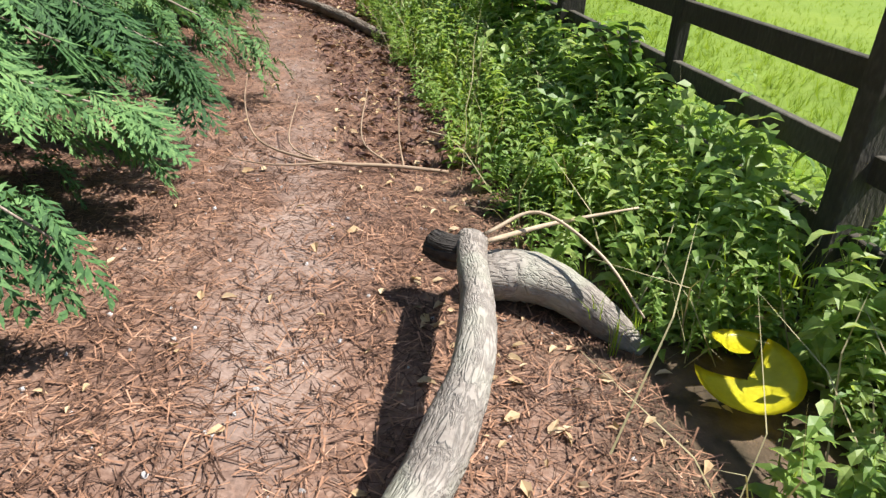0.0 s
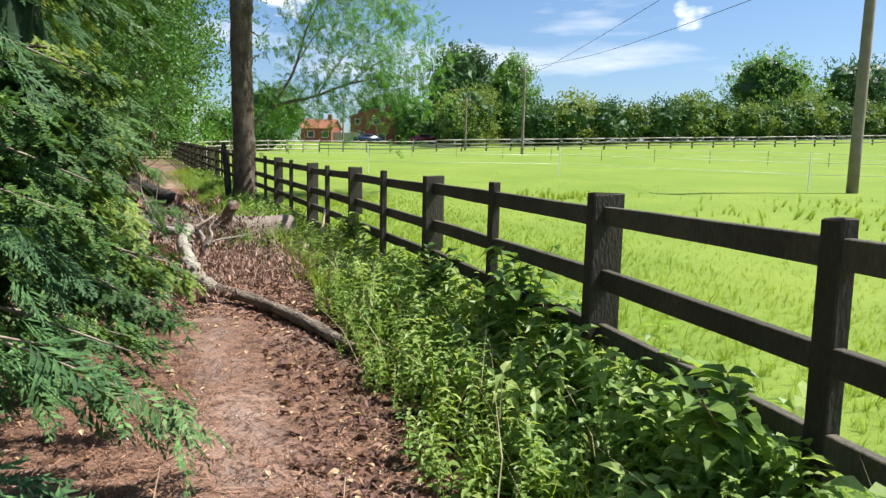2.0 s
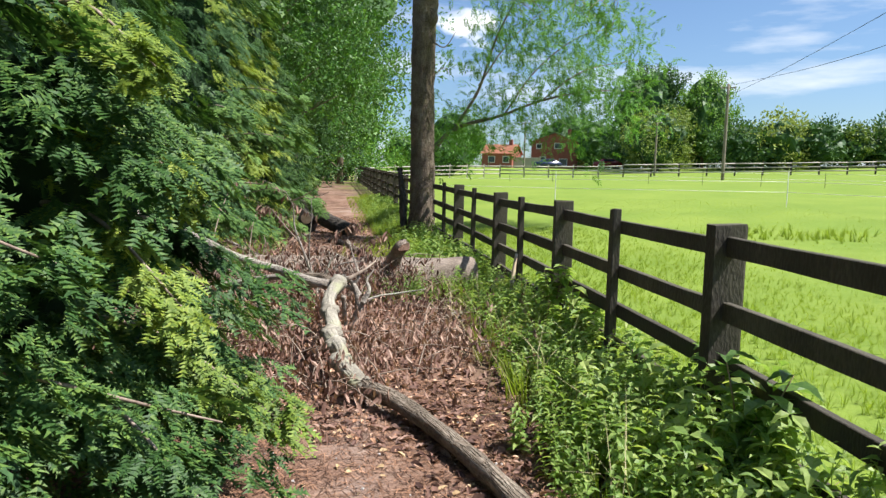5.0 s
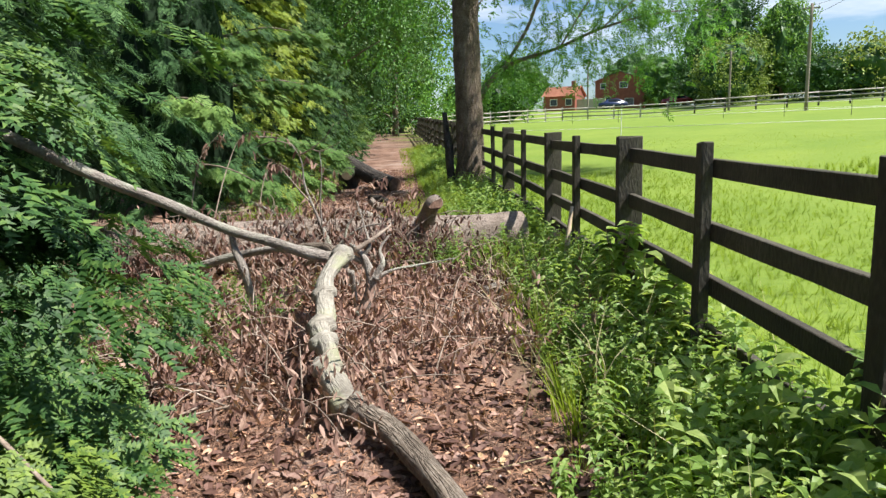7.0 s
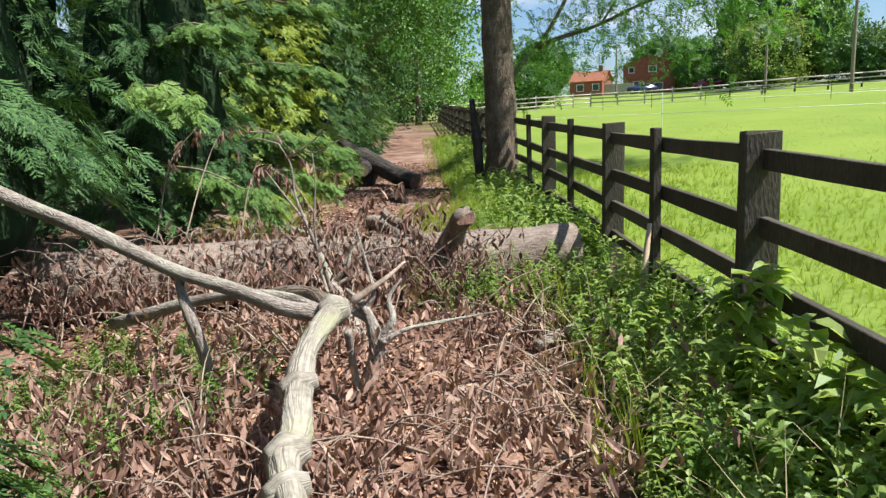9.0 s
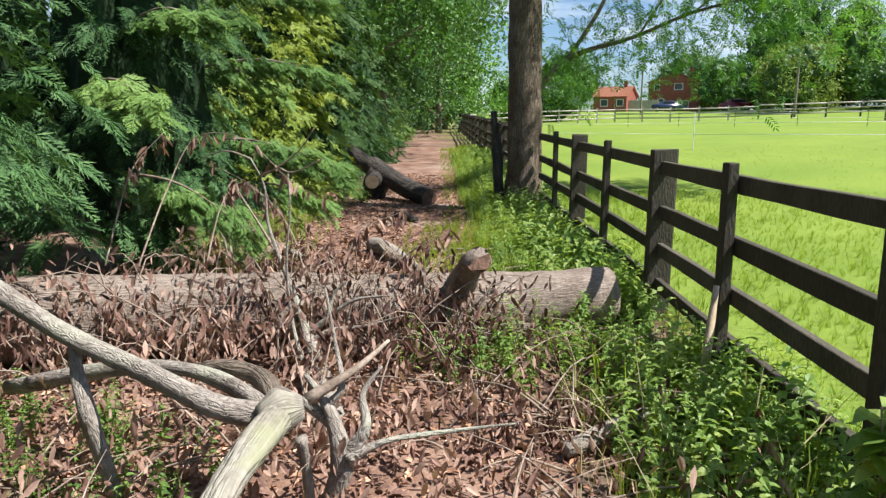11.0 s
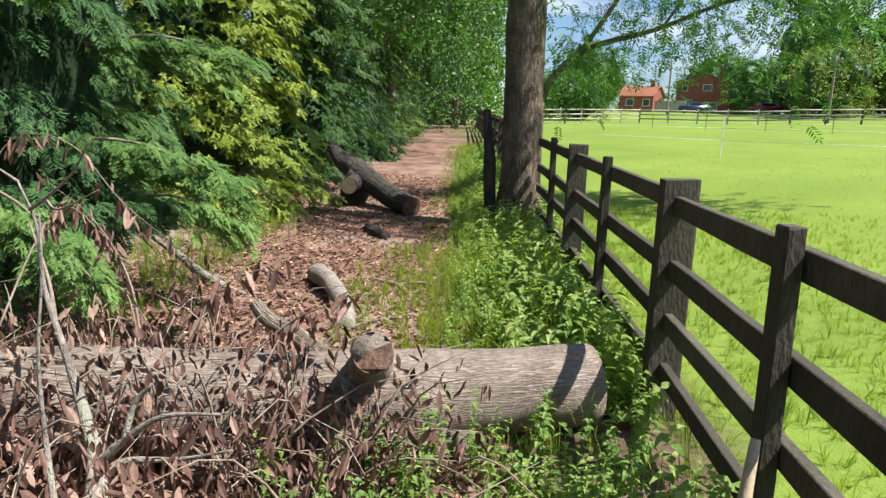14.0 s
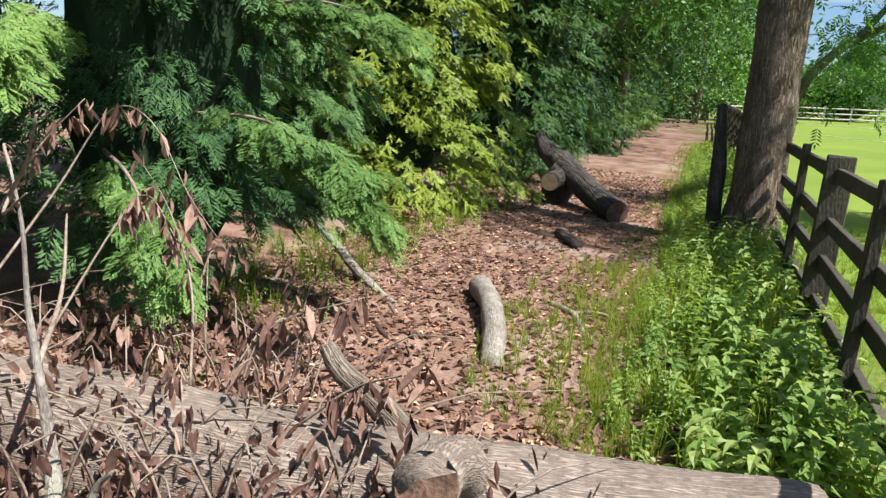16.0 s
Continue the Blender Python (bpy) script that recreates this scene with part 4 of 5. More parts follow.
def bough(parent, base, tip, g, kind, mat, count, size, width=0.35):
    """A low branch with sprays along both sides; places relative to the tree."""
    base, tip = np.array(base, float), np.array(tip, float)
    mid = (base + tip) / 2 + np.array([0, 0, 0.12])
    limb("bough", [(*base, 0.016), (*mid, 0.009), (*tip, 0.003)], TWIG, parent, "", 5, 7, 0.1, 3)
    s = g.uniform(0.15, 1, count)[:, None]
    p = base * (1 - s) ** 2 + 2 * mid * s * (1 - s) + tip * s * s + g.normal(0, 0.05, (count, 3))
    d = (tip - base) / np.linalg.norm(tip - base)
    side = np.cross(d, (0, 0, 1))
    f = d[None] * 0.8 + side[None] * g.uniform(-1, 1, count)[:, None] * 1.2 + np.array([0, 0, -0.3])
    v, t = scatter(kind, p, frames_from(f, roll=g.normal(0, 0.35, count)), size * g.uniform(0.6, 1.2, count))
    raw_part("bough_foliage", v, t, mat, parent)


g0 = np.random.default_rng(11)
SPRAYS = [cypress_spray(g0, 8, 4), plume_spray(g0, 9, 3)]
PLUME = plume_spray(g0)
MEDIUM = [plume_spray(g0, 8, 2), plume_spray(g0, 8, 3)]
LIGHT = [cypress_spray(g0, 6, 2), cypress_spray(g0, 6, 2)]
SHOOTS = [yew_spray(g0), yew_spray(g0)]
LIGHTSHOOT = [yew_spray(g0, 7), yew_spray(g0, 7)]

t1 = conifer("dark green feathery cypress overhanging the path", 1, (-2.3, 2.4), 1.75, 9.0, 125, SPRAYS, 0.23, CYPRESS, each=24)
bough(t1, (0.6, 0.2, 0.9), (2.15, 0.05, 0.38), g0, SPRAYS[0], CYPRESS, 62, 0.26)
bough(t1, (0.6, 0.9, 1.0), (1.95, 1.35, 0.55), g0, SPRAYS[1], CYPRESS, 87, 0.29)
for tip, low in (((1.9, 0.6, 0.75), 1.1), ((1.75, 1.85, 0.85), 1.2), ((1.6, 0.9, 1.3), 1.6), ((1.55, -0.3, 1.1), 1.4), ((1.9, 1.0, 0.4), 0.7)):
    bough(t1, (0.5, tip[1] * 0.4, low), tip, g0, SPRAYS[1], CYPRESS, 60, 0.26)
t2 = conifer("dark green feathery cypress overhanging the path", 2, (-2.9, 5.0), 1.75, 9.5, 150, SPRAYS, 0.22, CYPRESS, each=32)
bough(t2, (0.6, 0, 0.8), (2.4, 0.1, 0.33), g0, SPRAYS[0], CYPRESS, 68, 0.24)
bough(t2, (0.6, -0.5, 1.0), (2.35, -0.95, 0.42), g0, SPRAYS[1], CYPRESS, 75, 0.29)
for tip, low in (((2.0, 0.55, 0.45), 0.8), ((1.85, 0.6, 1.05), 1.3), ((1.65, 1.35, 0.3), 0.6), ((1.8, 0.2, 1.5), 1.8), ((1.7, 0.95, 1.75), 2.0), ((1.55, 1.2, 1.2), 1.5), ((1.6, 0.5, 2.2), 2.4), ((1.75, 1.5, 0.75), 1.0)):
    bough(t2, (0.5, tip[1] * 0.4, low), tip, g0, SHOOTS[1], YEW, 110, 0.16)
t3 = conifer("mid-green yew with yellowish new shoots beside the path", 3, (-3.1, 7.45), 1.6, 9.5, 210, SHOOTS, 0.17, YEW, "yew", each=46, facing=-48)
for tip, low in (((1.75, -0.2, 0.45), 0.8), ((1.6, -0.6, 0.95), 1.3), ((0.95, 0.55, 0.95), 1.2), ((1.4, -0.3, 1.35), 1.7), ((0.9, 0.7, 0.4), 0.6), ((1.4, -0.5, 1.8), 2.1), ((1.85, -0.8, 0.35), 0.6)):
    bough(t3, (0.5, tip[1] * 0.3, low), tip, g0, SHOOTS[0], GOLDEN if low in (0.8, 1.3, 1.7, 2.1) else YEW, 130, 0.14)
t3b = conifer("dark green cypress set back from the path", 33, (-5.4, 8.8), 1.6, 9.0, 95, LIGHT, 0.42, CYPRESS, each=16)
t4 = conifer("dark bluish-green cypress behind fallen branches", 4, (-6.2, 10.9), 1.7, 9.0, 130, MEDIUM, 0.22, CYPRESS, each=28, low=0.13)
t5 = conifer("dark green cypress with long drooping boughs", 5, (-6.6, 13.6), 1.5, 9.0, 140, MEDIUM, 0.21, CYPRESS, each=28, low=0.07)
for base, tip, k in (((0.5, 0.2, 1.9), (1.85, 0.6, 1.85), 110), ((0.6, -0.1, 1.25), (2.3, 0.0, 1.05), 150), ((0.5, -0.6, 1.0), (2.1, -0.9, 0.62), 110), ((0.4, 0.5, 2.6), (1.7, 0.7, 2.5), 100),
                     ((0.5, -0.5, 2.2), (1.7, -0.8, 2.15), 110), ((0.6, 0.5, 0.8), (1.7, 0.75, 0.62), 90), ((0.5, -0.9, 1.7), (1.75, -1.4, 1.5), 110)):
    # Path-side boughs take the lighter leaf colour to look sunlit.
    bough(t5, base, tip, g0, PLUME, CYPRESS_LIT, k, 0.2)
t6 = conifer("dark green cypress with long drooping boughs", 6, (-8.8, 15.8), 1.45, 9.0, 140, MEDIUM, 0.21, CYPRESS, each=28, low=0.07)
for tip, low in (((1.9, 0.5, 1.75), 2.2), ((1.8, -0.3, 1.1), 1.4), ((1.7, 0.2, 2.6), 2.9), ((1.6, -0.9, 2.1), 2.4)):
    bough(t6, (0.5, tip[1] * 0.4, low), tip, g0, PLUME, CYPRESS_LIT, 120, 0.21)
t7 = conifer("yellow-green bushy yew at the path's edge", 7, (-8.95, 17.75), 1.9, 9.0, 220, SHOOTS, 0.2, GOLDEN, "yew", each=36)
t8 = conifer("mid-green yew at the path's edge", 8, (-10.1, 21.3), 1.8, 10.0, 190, SHOOTS, 0.22, YEW, "yew", each=32)
tl = conifer("tall dark conifer in the row along the path", 9, (-11.6, 24.0), 1.9, 8.5, 90, LIGHT, 0.5, CYPRESS, each=11, facing=0)
ty = conifer("tall mid-green conifer in the row along the path", 10, (-12.9, 26.6), 1.9, 8.0, 110, LIGHTSHOOT, 0.36, YEW, each=20, facing=0)
r0 = random.Random(3)
for k in range(9):
    x, y = -14.2 - 1.15 * k, 29.2 + 2.5 * k
    copy_thing((tl, ty)[k % 2 == 0], pose(x, y, float(land(x, y)), 0, 0, r0.uniform(-50, 20)))
for x, y in ((-4.4, 0.2), (-5.2, 3.6), (-5.8, 6.6), (-8.6, 9.2), (-9.2, 12.4), (-10.8, 15.2), (-12.6, 18.6), (-14.2, 22.2), (-3.4, -1.2)):
    copy_thing(tl, pose(x, y, float(land(x, y)), 0, 0, r0.uniform(-50, 20)))


# ---- broadleaf trees ----
def leafy(name, label, category, at, height, width, clumps, leaves, leaf_size, mat, seed, trunk=0.25, low=0.25, group="", template_n=8, z0=None, core=False):
    """A tapered trunk with limbs, and clumps of leaves round the limb ends, with gaps between."""
    g = np.random.default_rng(seed)
    t = thing(name, label, category, (at[0], at[1], float(land(*at)) if z0 is None else z0), group)
    pts = []
    limbs = []
    limbs.append(tube([(0, 0, -0.1, trunk), (0.05, 0.03, height * 0.4, trunk * 0.7), (0, 0, height * 0.85, trunk * 0.2)], 4, 8, 0.08, seed)[:2])
    for k in range(clumps):
        z = height * (low + (1 - low) * g.uniform(0.05, 0.95))
        s = (z / height - low) / (1 - low)
        rr = width / 2 * math.sqrt(max(0.05, 1 - (2 * s - 0.85) ** 2 * 0.75)) * g.uniform(0.45, 1.0)
        a = g.uniform(0, 6.28)
        c = np.array([rr * math.cos(a), rr * math.sin(a), z])
        pts.append(c)
        if k < 10:
            limbs.append(tube([(0, 0, z * 0.55, trunk * 0.35), (c[0] * 0.5, c[1] * 0.5, z * 0.8, trunk * 0.2), (*c, trunk * 0.05)], 3, 5, 0.05, k)[:2])
    v, tr = join(*limbs)
    raw_part("trunk", v, tr, BARK, t, "", True)
    # Solid core closes the gaps; its dark leaf colour stands in for inner shade.
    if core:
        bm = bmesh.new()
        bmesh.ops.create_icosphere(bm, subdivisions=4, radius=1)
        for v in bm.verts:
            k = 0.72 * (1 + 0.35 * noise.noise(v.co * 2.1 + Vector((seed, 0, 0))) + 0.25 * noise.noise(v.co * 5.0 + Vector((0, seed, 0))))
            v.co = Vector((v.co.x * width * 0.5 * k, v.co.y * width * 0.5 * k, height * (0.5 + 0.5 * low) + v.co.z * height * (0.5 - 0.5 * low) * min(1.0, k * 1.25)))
        part("inner_crown", bm, DARKLEAF, t, "solid inner foliage with painted shade")
    pts = np.array(pts)
    idx = g.integers(0, clumps, leaves)
    cr = width * 0.16 * g.uniform(0.6, 1.3, clumps)[idx]
    d = g.normal(0, 1, (leaves, 3))
    d /= np.linalg.norm(d, axis=1, keepdims=True)
    p = pts[idx] + d * (cr * g.uniform(0.3, 1, leaves) ** 0.5)[:, None] * np.array([1, 1, 0.75])
    v, tr = scatter(sprig(g, template_n), p, frames_from(d + np.array([0, 0, 0.3]) + g.normal(0, 0.4, (leaves, 3)), roll=g.uniform(-3, 3, leaves)), leaf_size * g.uniform(0.7, 1.3, leaves))
    raw_part("crown", v, tr, mat, t)
    return t


leafy("broadleaf_tree", "dark green tree closing the end of the path", "tree", (-21.5, 43), 14, 11, 120, 3600, 0.65, DARKLEAF, 51, low=0.0, core=True)
leafy("broadleaf_tree", "tall mid-green tree arching over the path", "tree", (-15.6, 34.5), 15, 10, 140, 4200, 0.55, DARKLEAF, 54, low=0.2, trunk=0.2, core=True)
leafy("broadleaf_tree", "tall green tree behind the ash trunk", "tree", (-13.6, 28.2), 14, 9.5, 130, 5000, 0.45, DARKLEAF, 55, low=0.22, trunk=0.16)
leafy("broadleaf_tree", "light green tree overhanging the path", "tree", (-13.3, 26.8), 13, 13, 150, 6000, 0.42, BROADLEAF, 52, low=0.24, trunk=0.2)
leafy("broadleaf_tree", "light green tree beyond the fence corner", "tree", (-21, 52), 9, 8, 60, 1300, 0.9, BROADLEAF, 53, low=0.1)
for k, (x, y, h, w) in enumerate(((-25, 62, 8, 8), (-31, 60, 10, 9), (-24, 47, 8, 5), (-25, 79, 4.5, 6), (-20.5, 80, 4.2, 6))):
    leafy("broadleaf_tree", "bushy light green tree behind the pasture fence", "tree", (x, y), h, w, 50, 900, 0.9, BROADLEAF, 60 + k, low=0.05, core=True)


def ash_tree():
    t = thing("ash_tree", "tall ash with furrowed grey-brown bark growing in the fence line", "tree", (0, 0, 0))
    x, y = -4.5, 19.1
    g = np.random.default_rng(71)
    z = float(land(x, y))
    limb("trunk", [(x, y, z - 0.1, 0.40), (x + 0.01, y, z + 0.25, 0.31), (x + 0.02, y, z + 0.9, 0.265), (x - 0.02, y, 3.0, 0.25), (x - 0.02, y, 4.4, 0.25), (x + 0.0, y, 5.2, 0.26), (x + 0.05, y, 6.5, 0.21), (x + 0.1, y, 9, 0.13), (x, y, 12, 0.04)],
         BARK, t, "", 8, 26, 0.05, 71)
    limbs = [[(x + 0.1, y, 7.0, 0.09), (x + 1.2, y, 7.6, 0.06), (x + 2.2, y - 0.3, 6.6, 0.035), (x + 3.0, y - 0.4, 5.5, 0.016), (x + 3.7, y - 0.4, 4.8, 0.007)],
             [(x + 0.1, y, 6.7, 0.07), (x + 0.9, y + 0.1, 6.7, 0.05), (x + 1.6, y, 5.9, 0.03), (x + 2.2, y, 5.0, 0.008)],
             [(x - 0.1, y, 7.2, 0.09), (x - 1.0, y - 0.5, 7.6, 0.06), (x - 2.4, y - 0.8, 6.6, 0.03), (x - 3.0, y - 1, 5.6, 0.012)],
             [(x, y + 0.1, 7.2, 0.08), (x + 0.3, y + 1.2, 7.8, 0.05), (x + 0.6, y + 2.5, 7.2, 0.02)],
             [(x + 0.1, y, 8.0, 0.08), (x + 2.0, y - 0.6, 8.4, 0.05), (x + 3.8, y - 0.8, 7.2, 0.02), (x + 4.5, y - 0.8, 5.7, 0.008)]]
    for k, pts in enumerate(([(x + 0.18, y - 0.1, 4.3, 0.02), (x + 0.5, y - 0.2, 4.15, 0.012), (x + 0.75, y - 0.2, 4.5, 0.005)], [(x + 0.2, y, 3.6, 0.015), (x + 0.45, y - 0.1, 3.75, 0.008), (x + 0.6, y - 0.1, 3.6, 0.004)])):
        limb("dead_twig", pts, TWIG, t, "", 5, 6, 0.1, 95 + k)
    limb("knot", [(x + 0.12, y - 0.08, 4.55, 0.06), (x + 0.2, y - 0.1, 4.75, 0.10), (x + 0.12, y - 0.05, 5.0, 0.07)], BARK, t, "", 5, 12, 0.1, 97)
    ends = []
    for k, pts in enumerate(limbs):
        limb("limb", pts, TWIG, t, "", 6, 9, 0.06, 72 + k)
        c = smooth_line(pts, 6)
        for row in c[len(c) // 3:]:
            for _ in range(3):
                d = g.normal(0, 1, 3)
                d[2] -= 0.5
                ends.append(row[:3] + d * 0.22)
    twigs = [tube([(*c, 0.008), (*(c + np.array([g.normal(0, 0.2), g.normal(0, 0.2), -0.25])), 0.003)], 2, 4, 0, 1)[:2] for c in ends]
    v, tr = join(*twigs)
    tagged(raw_part("twigwork", v, tr, TWIG, t), kind="stuff")
    p = np.repeat(np.array(ends), 6, axis=0) + g.normal(0, 0.22, (len(ends) * 6, 3))
    f = g.normal(0, 1, (len(p), 3)) + np.array([0, 0, -0.5])
    v, tr = scatter(ash_leaf(g), p, frames_from(f, roll=g.normal(0, 0.5, len(p))), 0.26 * g.uniform(0.7, 1.2, len(p)))
    raw_part("crown", v, tr, ASHLEAF, t)


def leaning_ash():
    """A second, thinner stem behind the trunk that leans out over the pasture."""
    t = thing("leaning_tree", "slender leafy tree leaning out over the pasture", "tree")
    g = np.random.default_rng(81)
    stems = [[(-5.45, 22.0, 0.2, 0.093), (-5.35, 22.0, 1.4, 0.081), (-5.1, 22.0, 2.2, 0.068), (-4.5, 22.0, 2.75, 0.053), (-3.4, 22.0, 3.05, 0.037), (-2.4, 21.9, 3.4, 0.028), (-1.2, 21.8, 3.6, 0.018), (0.0, 21.7, 3.55, 0.006)],
             [(-4.6, 22.0, 2.7, 0.046), (-4.0, 22.1, 3.7, 0.037), (-3.6, 22.2, 5.0, 0.028), (-2.9, 22.2, 6.4, 0.012), (-2.6, 22.2, 7.4, 0.006)],
             [(-3.3, 22.0, 3.1, 0.025), (-2.6, 22.3, 4.2, 0.019), (-1.6, 22.5, 5.0, 0.012), (-0.6, 22.6, 5.2, 0.006)],
             [(-4.0, 22.1, 3.8, 0.022), (-3.2, 21.8, 4.8, 0.015), (-2.0, 21.6, 5.8, 0.006)],
             [(-2.4, 21.9, 3.4, 0.019), (-1.4, 21.4, 4.0, 0.012), (-0.2, 21.2, 4.2, 0.006)]]
    ends = []
    for k, pts in enumerate(stems):
        limb("stem" if k == 0 else "limb", pts, BROWNBARK if k == 0 else TWIG, t, "", 6, 9, 0.06, 82 + k)
        c = smooth_line(pts, 6)
        for row in c[len(c) // 3:]:
            for _ in range(4):
                ends.append(row[:3] + g.normal(0, 1, 3) * np.array([0.5, 0.45, 0.38]))
    p = np.repeat(np.array(ends), 9, axis=0) + g.normal(0, 0.3, (len(ends) * 9, 3))
    f = g.normal(0, 1, (len(p), 3)) + np.array([0.3, 0, -0.4])
    v, tr = scatter(ash_leaf(g), p, frames_from(f, roll=g.normal(0, 0.5, len(p))), 0.25 * g.uniform(0.7, 1.2, len(p)))
    raw_part("crown", v, tr, ASHLEAF, t)


ash_tree()
leaning_ash()
o = limb("broken_post", [(-4.8, 18.9, 0.0, 0.085), (-4.87, 18.97, 0.9, 0.08), (-4.98, 19.05, 1.68, 0.05)], DARKBARK, n=6, sides=9, rough=0.1, seed=90)
tagged(o, "dark broken post leaning beside the ash trunk", "post")


# ---- verge plants, grass and litter ----
def band(g, n, y0, y1, u0, u1):
    y = g.uniform(y0, y1, n)
    u = g.uniform(u0, u1, n)
    return fence_x(y) + u / 0.925, y, u


def stuff(name, label, category, v, t, mat):
    return tagged(raw_part(name, v, t, mat), label, category, "", "stuff")


def verge():
    g = np.random.default_rng(21)
    ns = [nettle(g, s) for s in (0.13, 0.18, 0.24, 0.30)]
    for k in range(4):
        x, y, u = band(g, 760, 0.6, 12.9, -1.0, 0.12)
        keep = (g.uniform(0, 1, 760) < np.clip((u + 1.08) * 2.2, 0.12, 1)) & ((y < 8.6) | (u > -0.75)) & ~((y < 3.2) & (u < -0.7)) & (np.hypot(x - 1.66, y - 2.52) > 0.27)
        x, y, u = x[keep], y[keep], u[keep]
        h = (0.25 + 0.27 * np.clip(u + 1, 0, 1)) * g.uniform(0.6, 1.25, len(x)) * np.where(y > 9, 0.75, np.clip(0.55 + 0.1 * y, 0.6, 1.0))
        v, t = scatter(ns[k], on_land(x, y, -0.01), turned(len(x), 0.22, g), h)
        stuff("nettles", "dense green nettles and weeds growing along the fence", "weeds", v, t, NETTLE)
    x, y, u = band(g, 1700, 13.7, 30, -1.15, 0.05)
    v, t = scatter(ns[3], on_land(x, y), turned(len(x), 0.25, g), 0.38 * g.uniform(0.4, 1.2, len(x)) * np.clip((u + 1.5) * 1.1, 0.35, 1))
    stuff("nettles", "green nettles along the fence beyond the trunk", "weeds", v, t, NETTLE)
    x, y = g.uniform(-3.0, -1.7, 130), g.uniform(12.0, 13.4, 130)
    keep = (np.abs((x + 2.12) * 0.66 - (y - 13.72) * 0.75) > 0.27)
    v, t = scatter(ns[1], on_land(x, y)[keep], turned(keep.sum(), 0.25, g), 0.32 * g.uniform(0.5, 1.2, keep.sum()))
    stuff("weeds", "young green weeds in front of the fallen trunk", "weeds", v, t, NETTLE)
    x, y = g.uniform(-7.6, -4.6, 700), g.uniform(12.6, 19, 700)
    keep = (off(x, y) < -3.0) & (off(x, y) > -4.4)
    v, t = scatter(ns[0], on_land(x, y)[keep], turned(keep.sum(), 0.25, g), 0.2 * g.uniform(0.5, 1.3, keep.sum()))
    stuff("weeds", "low green weeds at the hedge's foot", "weeds", v, t, NETTLE)
    x, y = g.uniform(-4.6, -3.0, 260), g.uniform(9.0, 10.9, 260)
    v, t = scatter(ns[1], on_land(x, y), turned(260, 0.3, g), 0.2 * g.uniform(0.5, 1.4, 260))
    stuff("weeds", "low green weeds in the shade under the conifers", "weeds", v, t, NETTLE)
    tf = [tuft(g, 9, 0.55, 0.022) for _ in range(3)]
    x, y, u = band(g, 2400, 13.8, 34, -1.5, 0.1)
    v, t = scatter(tf[0], on_land(x, y), turned(len(x), 0.15, g), 0.32 * g.uniform(0.4, 1.2, len(x)) * np.clip((u + 1.6) * 1.2, 0.35, 1))
    stuff("verge_grass", "long bright green grass beside the path", "grass", v, t, GRASS)
    x, y, u = band(g, 1000, 13.9, 17.0, -2.0, -1.0)
    keep = g.uniform(0, 1, 1000) < np.clip((u + 2.1) * 0.9, 0.1, 1)
    v, t = scatter(tf[2], on_land(x, y)[keep], turned(keep.sum(), 0.25, g), 0.17 * g.uniform(0.5, 1.3, keep.sum()))
    stuff("verge_grass", "short bright grass spreading onto the path", "grass", v, t, GRASS)
    x, y, u = band(g, 420, 0.5, 13.5, -0.85, 0.1)
    keep = np.hypot(x - 1.66, y - 2.45) > 0.38
    x, y = x[keep], y[keep]
    v, t = scatter(tf[1], on_land(x, y), turned(len(x), 0.2, g), 0.33 * g.uniform(0.4, 1.2, len(x)))
    stuff("verge_grass", "tufts of grass among the nettles", "grass", v, t, GRASS)
    x, y, u = band(g, 260, 1, 12, -0.95, 0.0)
    v, t = scatter(tuft(g, 2, 0.7, 0.007), on_land(x, y), turned(len(x), 0.3, g), 0.75 * g.uniform(0.5, 1.2, len(x)))
    stuff("dry_stalks", "thin dry straw-coloured grass stalks among the nettles", "grass", v, t, DRY)
    x, y = g.uniform(-7.4, -4.9, 900), g.uniform(13.4, 18.5, 900)
    keep = (off(x, y) < -3.3) & (off(x, y) > -4.6)
    v, t = scatter(tf[2], on_land(x[keep], y[keep]), turned(keep.sum(), 0.2, g), 0.22 * g.uniform(0.4, 1.2, keep.sum()))
    stuff("verge_grass", "sparse grass at the foot of the hedge", "grass", v, t, GRASS)
    for k in range(2):
        x, y, u = band(g, 8500, 0.5, 21, 0.0, 3.5 + 2 * k)
        v, t = scatter(tuft(g, 8, 0.85, 0.024), on_land(x, y, -0.012), turned(len(x), 0.3, g), 0.115 * g.uniform(0.4, 1.25, len(x)) * np.clip(1.3 - 0.13 * u, 0.4, 1.3))
        stuff("pasture_grass", "long bright green pasture grass beyond the fence", "grass", v, t, GRASS)
    x, y, u = band(g, 6000, 0.5, 32, 3.5, 12)
    v, t = scatter(tuft(g, 4, 1.3, 0.09), on_land(x, y, -0.006), turned(len(x), 0.3, g), 0.045 * g.uniform(0.4, 1.3, len(x)))
    stuff("pasture_grass", "short bright green pasture grass beyond the fence", "grass", v, t, GRASS)
    rush = tuft(g, 16, 0.7, 0.03)
    for cx, cy, n, s in ((2.9, 19.6, 110, 0.8), (9.5, 17.5, 90, 2.0), (6.8, 14.5, 60, 1.6)):
        x, y = cx + g.normal(0, s, n), cy + g.normal(0, s * 0.6, n)
        v, t = scatter(rush, on_land(x, y), turned(n, 0.25, g), 0.2 * g.uniform(0.4, 1.3, n))
        stuff("rushes", "taller dark green rush clumps in the pasture", "rushes", v, t, GRASS)


verge()


